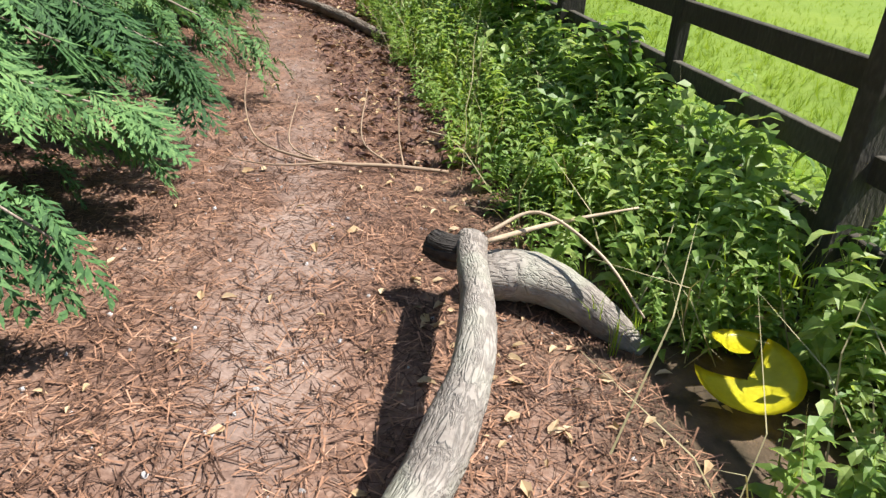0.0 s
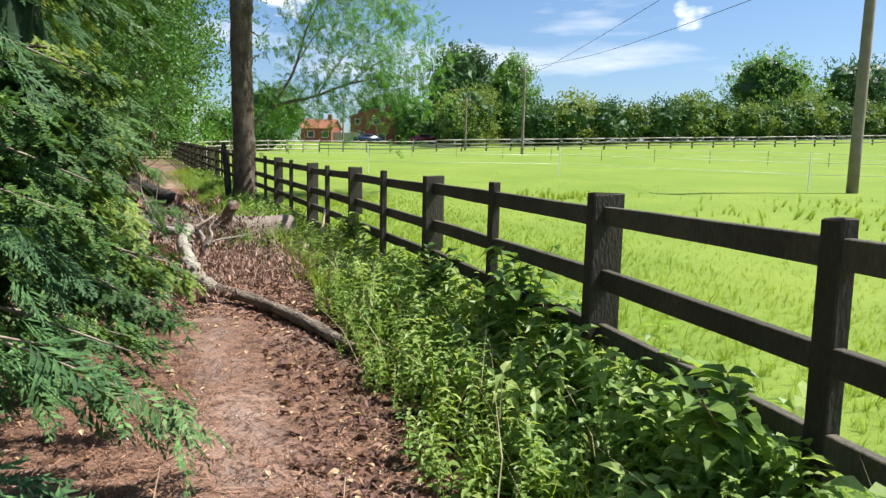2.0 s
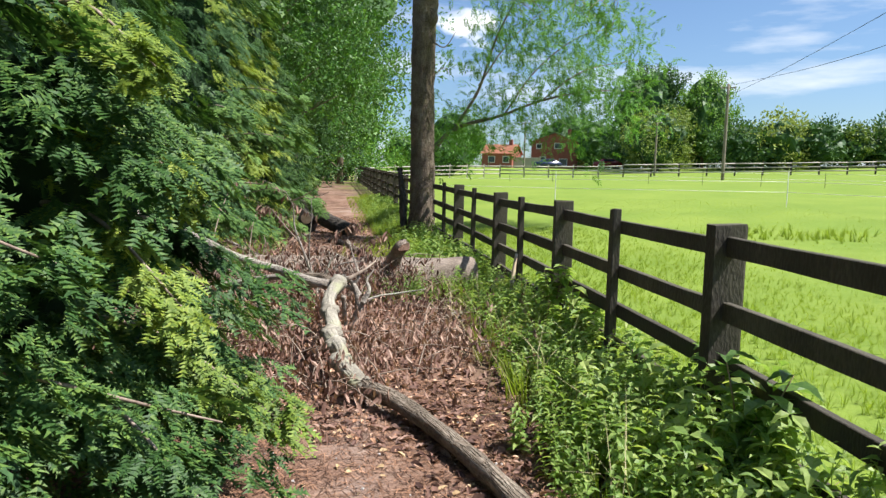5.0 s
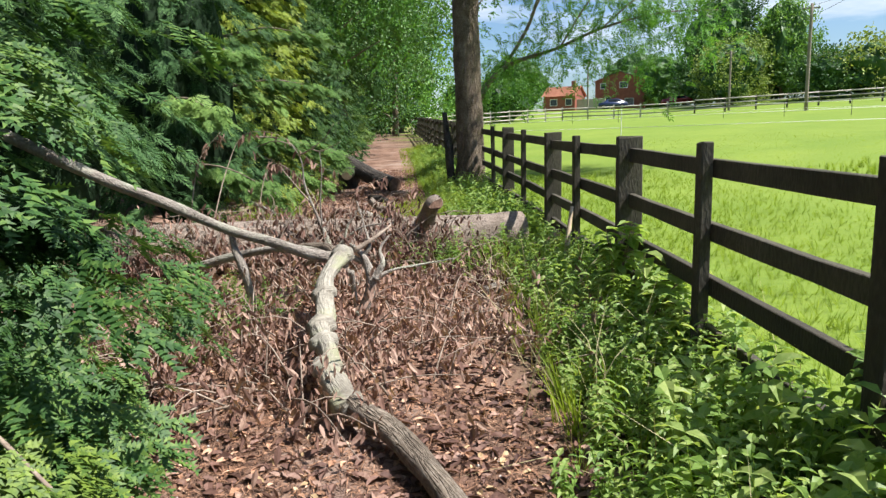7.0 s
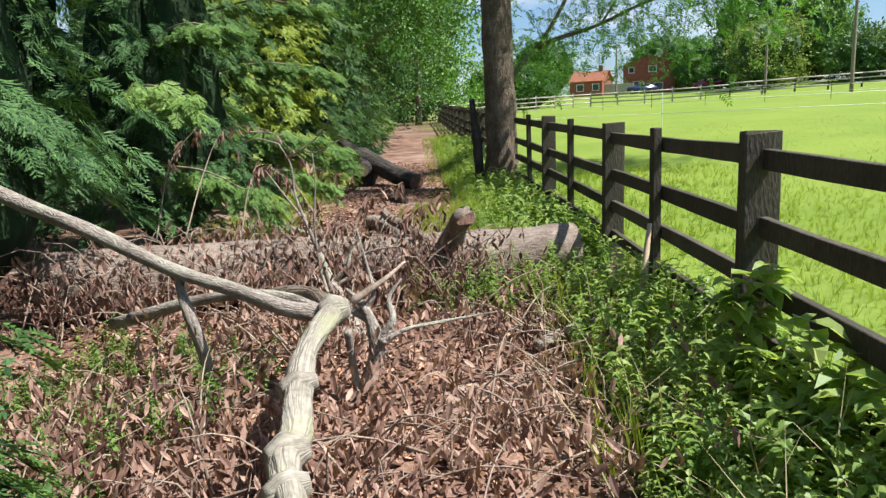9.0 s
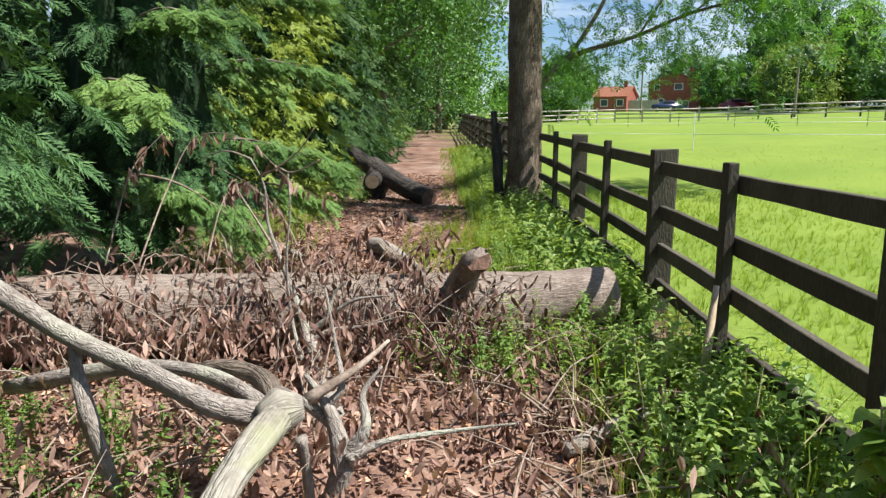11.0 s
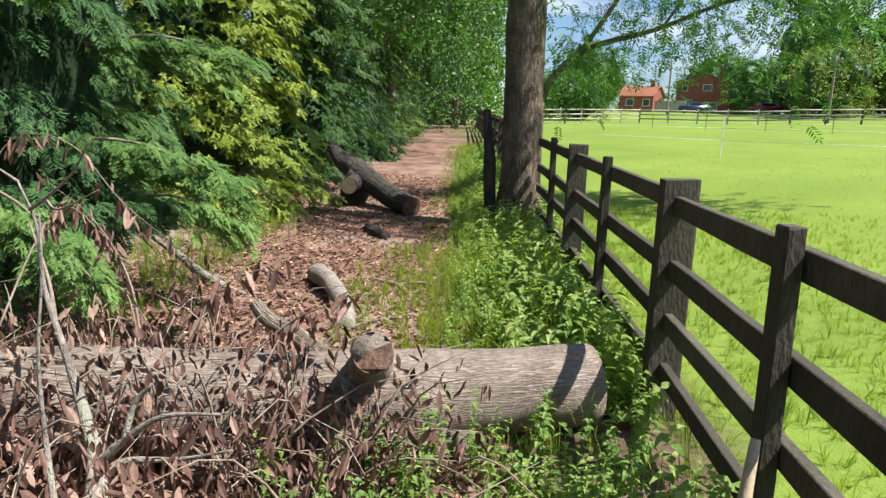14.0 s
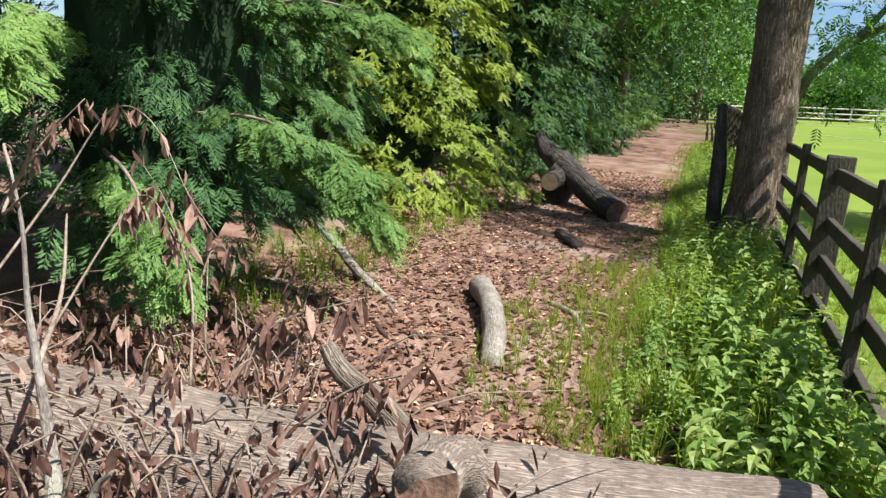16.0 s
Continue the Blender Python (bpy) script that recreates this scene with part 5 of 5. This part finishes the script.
def bramble(x, y, height, seed):
    g = np.random.default_rng(seed)
    t = thing("bramble", "young bramble with broad bright leaves climbing the fence", "bramble", (x, y, float(land(x, y))), "brambles at the fence")
    pieces = []
    for k in range(4):
        a = g.uniform(0, 6.28)
        d = np.array([math.cos(a), math.sin(a), 0]) * g.uniform(0.08, 0.3)
        pts = [(0, 0, 0, 0.006), (*(d * 0.4 + np.array([0, 0, height * 0.55])), 0.005), (*(d + np.array([0, 0, height * g.uniform(0.75, 1.0)])), 0.003)]
        limb("stem", pts, TWIGTAN, t, "", 5, 5, 0, k)
        c = smooth_line(pts, 7)
        for row in c[4:]:
            for _ in range(2):
                b_ = g.uniform(0, 6.28)
                pieces.append(broad(row[:3], (math.cos(b_), math.sin(b_), g.uniform(-0.4, 0.4)), g.uniform(0.08, 0.16), g.uniform(0.07, 0.12), fold=0.15, bend=0.3))
    v, tr = join(*pieces)
    tagged(raw_part("foliage", v, tr, NETTLE, t), kind="stuff")


for k, (x, y, h) in enumerate(((1.0, 6.55, 0.95), (0.86, 6.85, 0.8), (1.18, 6.2, 0.7), (0.45, 8.05, 0.7), (1.62, 4.6, 0.75), (-0.75, 11.0, 0.75), (1.42, 5.3, 0.6), (-0.5, 10.35, 0.6))):
    bramble(x, y, h, 200 + k)


def flat_axes(n, g, tilt=0.25):
    return turned(n, tilt, g)


def litter():
    g = np.random.default_rng(31)
    needle = spike((0, -0.5, 0.05), (0.05, 0.5, 0.0), 0.06)
    x, y, u = band(g, 110000, 0.6, 9.5, -3.3, -0.75)
    keep = g.uniform(0, 1, len(x)) > 0.5 * np.exp(-((u + 1.78 + 0.07 * np.sin(y * 0.9)) / 0.22) ** 2)
    x, y = x[keep], y[keep]
    v, t = scatter(needle, on_land(x, y, 0.006), flat_axes(len(x), g, 0.2), 0.07 * g.uniform(0.3, 1.6, len(x)))
    stuff("needle_litter", "reddish-brown conifer needles and chips strewn on the path", "litter", v, t, LITTER)
    leaf = broad((0, -0.5, 0.04), (0, 1, 0), 1, 0.5, fold=0.25, bend=0.12)
    x, y, u = band(g, 1500, 0.6, 9, -3.0, -0.6)
    keep = (u > -1.35) | (g.uniform(0, 1, 1500) < 0.22)
    v, t = scatter(leaf, on_land(x, y, 0.01)[keep], flat_axes(keep.sum(), g, 0.35), 0.045 * g.uniform(0.5, 1.5, keep.sum()))
    stuff("fallen_leaves", "pale dry leaves scattered on the path", "leaves", v, t, PALE_LEAF)
    x, y, u = band(g, 1300, 4.2, 9, -1.5, -0.7)
    v, t = scatter(leaf, on_land(x, y, 0.012), flat_axes(len(x), g, 0.5), 0.06 * g.uniform(0.5, 1.4, len(x)))
    stuff("fallen_leaves", "dark brown leaves drifted along the nettles", "leaves", v, t, DEAD)
    x, y, u = band(g, 16000, 8.2, 24, -4.2, -0.75)
    keep = (y < 16.5) | (g.uniform(0, 1, 16000) < 0.4)
    v, t = scatter(leaf, on_land(x, y, 0.012)[keep], flat_axes(keep.sum(), g, 0.3), 0.06 * g.uniform(0.5, 1.5, keep.sum()))
    stuff("fallen_leaves", "brown fallen leaves covering the path", "leaves", v, t, DEAD)
    x, y, u = band(g, 15000, 8.2, 24, -4.2, -0.9)
    v, t = scatter(leaf, on_land(x, y, 0.008), flat_axes(len(x), g, 0.2), 0.045 * g.uniform(0.4, 1.5, len(x)))
    stuff("leaf_litter", "broken bits of pale and dark dry leaves on the path", "litter", v, t, LITTER)
    x, y, u = band(g, 500, 0.6, 9, -2.9, -0.9)
    stone = tube([(0, -0.4, 0, 0.2), (0, 0, 0.1, 0.5), (0, 0.4, 0, 0.2)], 1, 5, 0.2, 3)[:2]
    v, t = scatter(stone, on_land(x, y, 0.002), flat_axes(len(x), g, 0.3), 0.014 * g.uniform(0.4, 1.6, len(x)))
    stuff("small_stones", "tiny pale stones trodden into the path", "stones", v, t, STONE)
    # dead branches with hanging brown leaves
    heaps = ((-4.8, 11.45, 0.5, 0.3, 110, 0.68), (-3.75, 12.25, 0.5, 0.25, 120, 0.7), (-5.2, 11.0, 0.5, 0.4, 80, 0.6), (-3.25, 12.3, 0.7, 0.2, 90, 0.55), (-2.75, 12.62, 0.3, 0.15, 40, 0.62), (-3.7, 10.0, 0.6, 0.5, 90, 0.22), (-3.3, 9.2, 0.5, 0.4, 60, 0.2), (-2.3, 9.7, 0.95, 0.75, 150, 0.35), (-1.6, 10.6, 0.7, 0.8, 130, 0.3), (-3.1, 11.2, 0.8, 0.6, 110, 0.4), (-2.0, 9.0, 0.5, 0.4, 60, 0.22), (-4.2, 11.8, 0.6, 0.6, 130, 0.75), (-3.4, 12.5, 0.6, 0.5, 110, 0.7), (-2.9, 12.5, 0.35, 0.3, 50, 0.6), (-2.0, 11.7, 0.6, 0.5, 70, 0.28), (-4.6, 13.0, 0.5, 0.5, 60, 0.7), (-3.2, 9.6, 0.5, 0.6, 60, 0.3))
    for cx, cy, sx, sy, n, h in heaps:
        t0 = thing("dead_branches", "heap of dead twigs with hanging curled brown leaves", "branches", (cx, cy, 0), "heaps of dead branches")
        p = []
        for k in range(n):
            a = np.array([g.normal(0, sx * 0.5), g.normal(0, sy * 0.5), 0.02])
            d = np.array([g.normal(0, 0.4), g.normal(0, 0.4), 0.0])
            top = h * g.uniform(0.35, 1.15)
            b, c = a + d * 0.5 + np.array([0, 0, top * 0.75]), a + d + np.array([0, 0, top * g.uniform(0.6, 1.0)])
            if k % 3 == 0:
                limb("twig", [(*a, 0.007), (*b, 0.004), (*c, 0.0015)], TWIG, t0, "", 3, 4, 0, k)
            for _ in range(7):
                s = g.uniform(0.3, 1)
                q = a * (1 - s) ** 2 + 2 * b * s * (1 - s) + c * s * s
                p.append(q + g.normal(0, 0.03, 3))
        p = np.array(p)
        p[:, 2] = np.maximum(p[:, 2], 0.04)
        v, t = scatter(curled(g), p, turned(len(p), 0.5, g), 0.068 * g.uniform(0.6, 1.3, len(p)))
        tagged(raw_part("dry_leaves", v, t, DEAD, t0, "curled dry brown leaves"), kind="stuff")


litter()


def hanging_twigs():
    """Thin dead twigs over the fallen trunk, with a few curled leaves."""
    g = np.random.default_rng(44)
    t = thing("hanging_twigs", "thin dead twigs with curled brown leaves over the fallen trunk", "branches")
    lines = ([(-4.9, 12.0, 0.5, 0.0072), (-5.0, 12.4, 1.0, 0.0054), (-4.9, 12.6, 1.36, 0.0036), (-4.46, 12.6, 1.36, 0.0024), (-4.12, 12.6, 1.11, 0.0018), (-3.83, 12.6, 0.96, 0.0012)],
             [(-4.5, 12.2, 0.5, 0.0060), (-4.6, 12.5, 0.9, 0.0042), (-4.5, 12.6, 1.05, 0.0030), (-4.2, 12.6, 0.9, 0.0018)],
             [(-3.9, 12.5, 0.45, 0.0060), (-4.1, 12.6, 0.75, 0.0042), (-4.4, 12.65, 1.0, 0.0024), (-4.8, 12.7, 1.15, 0.0012)],
             [(-5.2, 12.0, 0.5, 0.0072), (-5.35, 12.4, 1.1, 0.0048), (-5.2, 12.6, 1.4, 0.0024)],
             [(-3.4, 12.6, 0.45, 0.0060), (-3.2, 12.7, 0.65, 0.0042), (-2.95, 12.75, 0.78, 0.0018)],
             [(-3.6, 12.5, 0.45, 0.0060), (-3.55, 12.6, 0.75, 0.0036), (-3.3, 12.8, 0.9, 0.0018)])
    p = []
    for k, pts in enumerate(lines):
        limb("twig", pts, TWIG, t, "", 6, 6, 0.1, 60 + k)
        c = smooth_line(pts, 6)
        for _ in range(28):
            p.append(c[g.integers(len(c) // 3, len(c)), :3] + g.normal(0, 0.02, 3))
    v, tr = scatter(curled(g), np.array(p), turned(len(p), 0.4, g), 0.1 * g.uniform(0.5, 1.3, len(p)))
    tagged(raw_part("dry_leaves", v, tr, DEAD, t, "curled dry brown leaves"), kind="stuff")


hanging_twigs()


# ---- pasture furniture and distance ----
def pole(at, height, radius, label, z=None):
    z = float(land(*at)) if z is None else z
    t = thing("utility_pole", label, "pole", (*at, z), "utility poles")
    limb("shaft", [(0, 0, -0.3, radius), (0, 0, height * 0.5, radius * 0.9), (0.02, 0, height, radius * 0.75)], POLEWOOD, t, "", 3, 12, 0.01, 3)
    bm = bmesh.new()
    bmesh.ops.create_cube(bm, size=1, matrix=Matrix.Translation((0, 0, height - 0.3)) @ Matrix.Diagonal((1.1, 0.1, 0.1, 1)))
    bmesh.ops.bevel(bm, geom=bm.edges[:], offset=0.01, segments=1, affect="EDGES")
    part("crossarm", bm, POLEWOOD, t)
    for dx in (-0.48, 0.48):
        bm = bmesh.new()
        bmesh.ops.create_cone(bm, cap_ends=True, radius1=0.05, radius2=0.03, depth=0.14, segments=8, matrix=Matrix.Translation((dx, 0, height - 0.18)))
        part("insulator", bm, WHITE, t)
    return (at[0], at[1], z + height - 0.15)


p0 = pole((11.34, 21.5), 8.6, 0.15, "weathered grey wooden utility pole in the pasture")
p1 = pole((6.2, 62.5), 7.3, 0.13, "wooden utility pole at the far side of the pasture")
p2 = pole((1.64, 85.0), 6.0, 0.12, "distant wooden utility pole by the hedge")
p3 = pole((-14.5, 96.0), 6.4, 0.12, "distant wooden utility pole by the bungalow")
for a, b, sag in (((11.3, 21.5, 6.9), p1, 0.5), (p0, p2, 0.9), ((11.3, 21.5, 6.9), (60, -8, 8.0), 0.6)):
    m = ((a[0] + b[0]) / 2, (a[1] + b[1]) / 2, (a[2] + b[2]) / 2 - sag)
    w = limb("overhead_wire", [(*a, 0.012), (*m, 0.012), (*b, 0.012)], BLACK, n=12, sides=5)
    tagged(w, "thin black overhead wire between poles", "wire")


def far_fence():
    corner = [(-22.5, 58.5), (-20.0, 66), (-13.6, 75), (-1.5, 76.5)]
    t = thing("pasture_fence", "silvered wooden post and rail fence at the pasture's far side", "fence")
    post = box_mesh("post", 0.12, 0.12, 1.35, GREYWOOD, 0.01)
    for a, b in zip(corner, corner[1:]):
        n = max(1, round(math.dist(a, b) / 2.4))
        for k in range(n + 1):
            x, y = a[0] + (b[0] - a[0]) * k / n, a[1] + (b[1] - a[1]) * k / n
            o = new("post", post)
            o.parent = t
            o.matrix_basis = pose(x, y, float(land(x, y)) - 0.05, 0, 0, 20)
            if k < n:
                x2, y2 = a[0] + (b[0] - a[0]) * (k + 1) / n, a[1] + (b[1] - a[1]) * (k + 1) / n
                for z in (0.35, 0.72, 1.1):
                    limb("rail", [(x, y - 0.07, float(land(x, y)) + z, 0.055), (x2, y2 - 0.07, float(land(x2, y2)) + z, 0.055)], GREYWOOD, t, "", 1, 4)
    t2 = thing("pasture_fence", "dark wooden post and rail fence along the far hedge", "fence")
    post = box_mesh("post", 0.13, 0.13, 1.4, TIMBER, 0.01)
    a, b = (-1.5, 76.5), (62, 92)
    for k in range(25):
        x, y = a[0] + (b[0] - a[0]) * k / 24, a[1] + (b[1] - a[1]) * k / 24
        o = new("post", post)
        o.parent = t2
        o.matrix_basis = pose(x, y, float(land(x, y)) - 0.05, 0, 0, 14)
        if k < 24:
            x2, y2 = a[0] + (b[0] - a[0]) * (k + 1) / 24, a[1] + (b[1] - a[1]) * (k + 1) / 24
            for z in (0.4, 0.8, 1.2):
                limb("rail", [(x, y - 0.08, float(land(x, y)) + z, 0.06), (x2, y2 - 0.08, float(land(x2, y2)) + z, 0.06)], GREYWOOD, t2, "", 1, 4)


far_fence()


def electric_fence(pts, mat, label, h=0.85):
    t = thing("electric_fence", label, "fence")
    post = mesh_of("post", *tube([(0, 0, -0.1, 0.016), (0, 0, h, 0.014)], 1, 6)[:2], mat)
    for k, (x, y) in enumerate(pts):
        o = new("post", post)
        o.parent = t
        o.matrix_basis = pose(x, y, float(land(x, y)), 0, 0, 0)
        if k:
            a, b = pts[k - 1], pts[k]
            for z in (0.45, 0.78):
                limb("tape", [(*a, float(land(*a)) + z, 0.007), (*b, float(land(*b)) + z, 0.007)], WHITE, t, "white electric tape", 1, 4)


electric_fence([(-9 + 3.2 * k, 55 - 1.0 * k) for k in range(14)], BLACK, "black posts with white electric tape across the pasture")
electric_fence([(-12.5, 39), (-3.0, 31), (4.5, 29), (10.6, 22.4), (22, 20), (34, 16)], WHITE, "thin white posts with white electric tape", 1.1)


def gable_house(at, w, d, eaves, ridge, turn, wall_mat, roof_mat, label, z, windows, gable_front=False):
    t = thing("house", label, "house", (*at, z), "", "", turn)
    bm = bmesh.new()
    v = [bm.verts.new(p) for p in ((-w / 2, -d / 2, 0), (w / 2, -d / 2, 0), (w / 2, d / 2, 0), (-w / 2, d / 2, 0), (-w / 2, -d / 2, eaves), (w / 2, -d / 2, eaves), (w / 2, d / 2, eaves), (-w / 2, d / 2, eaves), (-w / 2, 0, ridge), (w / 2, 0, ridge))]
    if gable_front:
        v[8].co, v[9].co = (0, -d / 2, ridge), (0, d / 2, ridge)
    for f in ((0, 1, 5, 8, 4), (2, 3, 7, 9, 6), (1, 2, 6, 5), (3, 0, 4, 7), (3, 2, 1, 0)) if gable_front else ((0, 1, 5, 4), (2, 3, 7, 6), (1, 2, 6, 9, 5), (3, 0, 4, 8, 7), (3, 2, 1, 0)):
        bm.faces.new([v[i] for i in f])
    part("wall", bm, wall_mat, t)
    bm = bmesh.new()
    for s in (-1, 1):
        if gable_front:
            bm.faces.new([bm.verts.new(p) for p in ((s * (w / 2 + 0.3), -d / 2 - 0.3, eaves - 0.15), (s * (w / 2 + 0.3), d / 2 + 0.3, eaves - 0.15), (0, d / 2 + 0.3, ridge + 0.12), (0, -d / 2 - 0.3, ridge + 0.12))])
            continue
        bm.faces.new([bm.verts.new(p) for p in ((-w / 2 - 0.3, s * (d / 2 + 0.3), eaves - 0.15), (w / 2 + 0.3, s * (d / 2 + 0.3), eaves - 0.15), (w / 2 + 0.3, 0, ridge + 0.12), (-w / 2 - 0.3, 0, ridge + 0.12))])
    bmesh.ops.solidify(bm, geom=bm.faces[:], thickness=0.14)
    part("roof", bm, roof_mat, t)
    bm = bmesh.new()
    bmesh.ops.create_cube(bm, size=1, matrix=Matrix.Translation((w * 0.3, 0, ridge + 0.3)) @ Matrix.Diagonal((0.6, 0.5, 1.3, 1)))
    part("chimney", bm, wall_mat, t)
    for x, zz, ww, hh in windows:
        bm = bmesh.new()
        bmesh.ops.create_cube(bm, size=1, matrix=Matrix.Translation((x, -d / 2 - 0.02, zz)) @ Matrix.Diagonal((ww, 0.1, hh, 1)))
        bmesh.ops.inset_region(bm, faces=[f for f in bm.faces if f.normal.y < -0.9], thickness=0.08, depth=-0.04)
        wnd = part("window", bm, WHITE, t, "white window frame")
        bm = bmesh.new()
        bmesh.ops.create_cube(bm, size=1, matrix=Matrix.Translation((x, -d / 2 - 0.045, zz)) @ Matrix.Diagonal((ww - 0.18, 0.02, hh - 0.18, 1)))
        part("pane", bm, GLASS, wnd)
    return t


gable_house((-14.1, 127.5), 7.7, 7.5, 4.8, 6.1, 4, BRICK, SLATE, "two-storey red brick house behind the pasture fence", 3.6, ((0.6, 4.0, 1.3, 1.0), (-2.6, 3.9, 0.9, 0.9), (-1.9, 1.2, 1.0, 2.0), (1.5, 1.3, 1.4, 1.2)), True)
gable_house((-22.6, 123), 5.2, 6.0, 2.6, 4.0, -6, BRICK, PANTILE, "low brick bungalow with orange clay tiles", 3.6, ((-0.9, 1.5, 1.2, 1.1), (1.6, 1.5, 1.1, 1.1)))
o = new("garden_wall", box_mesh("garden_wall", 5.0, 0.3, 1.9, GREYWOOD, 0.02))
o.matrix_basis = pose(-18.2, 121, 3.6)
tagged(o, "plain grey garden wall between bungalow and house", "wall")


def car(at, mat, label, turn):
    t = thing("car", label, "car", (*at, float(land(*at))), "parked cars", "", turn)
    prof = [(-2.05, 0.35), (-2.1, 0.75), (-1.95, 0.98), (-1.3, 1.02), (-0.75, 1.45), (0.7, 1.5), (1.55, 1.1), (2.0, 0.95), (2.1, 0.6), (2.05, 0.35)]
    bm = bmesh.new()
    l = [bm.verts.new((x, -0.82 if z < 1.1 else -0.66, z)) for x, z in prof]
    r = [bm.verts.new((x, 0.82 if z < 1.1 else 0.66, z)) for x, z in prof]
    bm.faces.new(l)
    bm.faces.new(r[::-1])
    for k in range(len(prof)):
        q = (k + 1) % len(prof)
        bm.faces.new((l[k], r[k], r[q], l[q]))
    bmesh.ops.recalc_face_normals(bm, faces=bm.faces[:])
    bmesh.ops.bevel(bm, geom=bm.edges[:], offset=0.05, segments=2, affect="EDGES")
    part("body", bm, mat, t, "", True)
    for s in (-1, 1):
        bm = bmesh.new()
        vs = [bm.verts.new((x, s * y, z)) for x, y, z in ((-1.1, 0.8, 1.06), (1.3, 0.8, 1.1), (0.65, 0.69, 1.42), (-0.68, 0.69, 1.38))]
        bm.faces.new(vs)
        bmesh.ops.solidify(bm, geom=bm.faces[:], thickness=0.03)
        part("side_window", bm, GLASS, t)
        for x in (-1.3, 1.3):
            bm = bmesh.new()
            bmesh.ops.create_cone(bm, cap_ends=True, radius1=0.33, radius2=0.33, depth=0.2, segments=18, matrix=Matrix.Translation((x, s * 0.78, 0.33)) @ Matrix.Rotation(math.pi / 2, 4, "X"))
            wheel = part("wheel", bm, BLACK, t)
            bm = bmesh.new()
            bmesh.ops.create_cone(bm, cap_ends=True, radius1=0.2, radius2=0.2, depth=0.22, segments=14, matrix=Matrix.Translation((x, s * 0.78, 0.33)) @ Matrix.Rotation(math.pi / 2, 4, "X"))
            part("rim", bm, GREYWOOD, wheel)


car((-13.4, 112), BLUE, "dark blue hatchback parked by the brick house", 8)
car((-4.6, 112), RED, "dark red car parked beside the hedge", 15)

leafy("broadleaf_tree", "large round dark green tree behind the pasture", "tree", (0.9, 108), 13.5, 11, 80, 2200, 1.2, DARKLEAF, 101, low=0.1, core=True)
leafy("broadleaf_tree", "pale grey-green rounded tree behind the pasture", "tree", (8.2, 106), 12.0, 7.5, 60, 1700, 1.1, BROADLEAF, 102, low=0.05, core=True)
leafy("broadleaf_tree", "olive green bushy tree by the far fence", "tree", (2.2, 97), 7.2, 8, 60, 1500, 0.9, OLIVE, 103, low=0.02, core=True)
leafy("broadleaf_tree", "rounded green tree behind the far hedge", "tree", (51, 118), 13.5, 14, 70, 1700, 1.3, BROADLEAF, 104, low=0.1, core=True)
leafy("broadleaf_tree", "rounded green tree behind the far hedge", "tree", (66, 120), 13, 14, 70, 1500, 1.3, DARKLEAF, 105, low=0.1, core=True)
leafy("broadleaf_tree", "green tree behind the brick house", "tree", (-14, 146), 11, 14, 60, 1300, 1.2, DARKLEAF, 106, low=0.05, core=True)
leafy("broadleaf_tree", "green tree behind the bungalow", "tree", (-35, 140), 11, 14, 60, 1300, 1.2, BROADLEAF, 107, low=0.02, core=True)
leafy("broadleaf_tree", "green tree between house and hedge", "tree", (-6.5, 124), 8, 9, 50, 1200, 1.0, BROADLEAF, 108, low=0.02, core=True)
rh = random.Random(9)
first = {}
for k in range(22):
    x = 12 + 4.4 * k
    y = 98 + 0.24 * (x - 12) + rh.uniform(-1, 1)
    h = rh.uniform(4.5, 5.9)
    if k < 4:
        first[k] = leafy("hedge_bush", "tall olive-green bush in the far hedgerow", "bush", (x, y), h, 7.5, 60, 430, 1.35, OLIVE if k % 2 else DARKLEAF, 120 + k, low=0.0, group="far hedgerow bushes", core=True)
    else:
        copy_thing(first[k % 4], pose(x, y, float(land(x, y)), 0, 0, rh.uniform(0, 360)))
for k, (x, y) in enumerate(((-1.5, 119), (3.5, 114), (8.0, 110), (-9.5, 134), (14, 112))):
    copy_thing(first[k % 4], pose(x, y, float(land(x, y)), 0, 0, 70.0 * k))
for k in range(14):
    x, y = -30 - 9 * k * 0.6, 66 + 5.0 * k
    copy_thing(first[k % 4], pose(x, y, float(land(x, y)), 0, 0, rh.uniform(0, 360)))
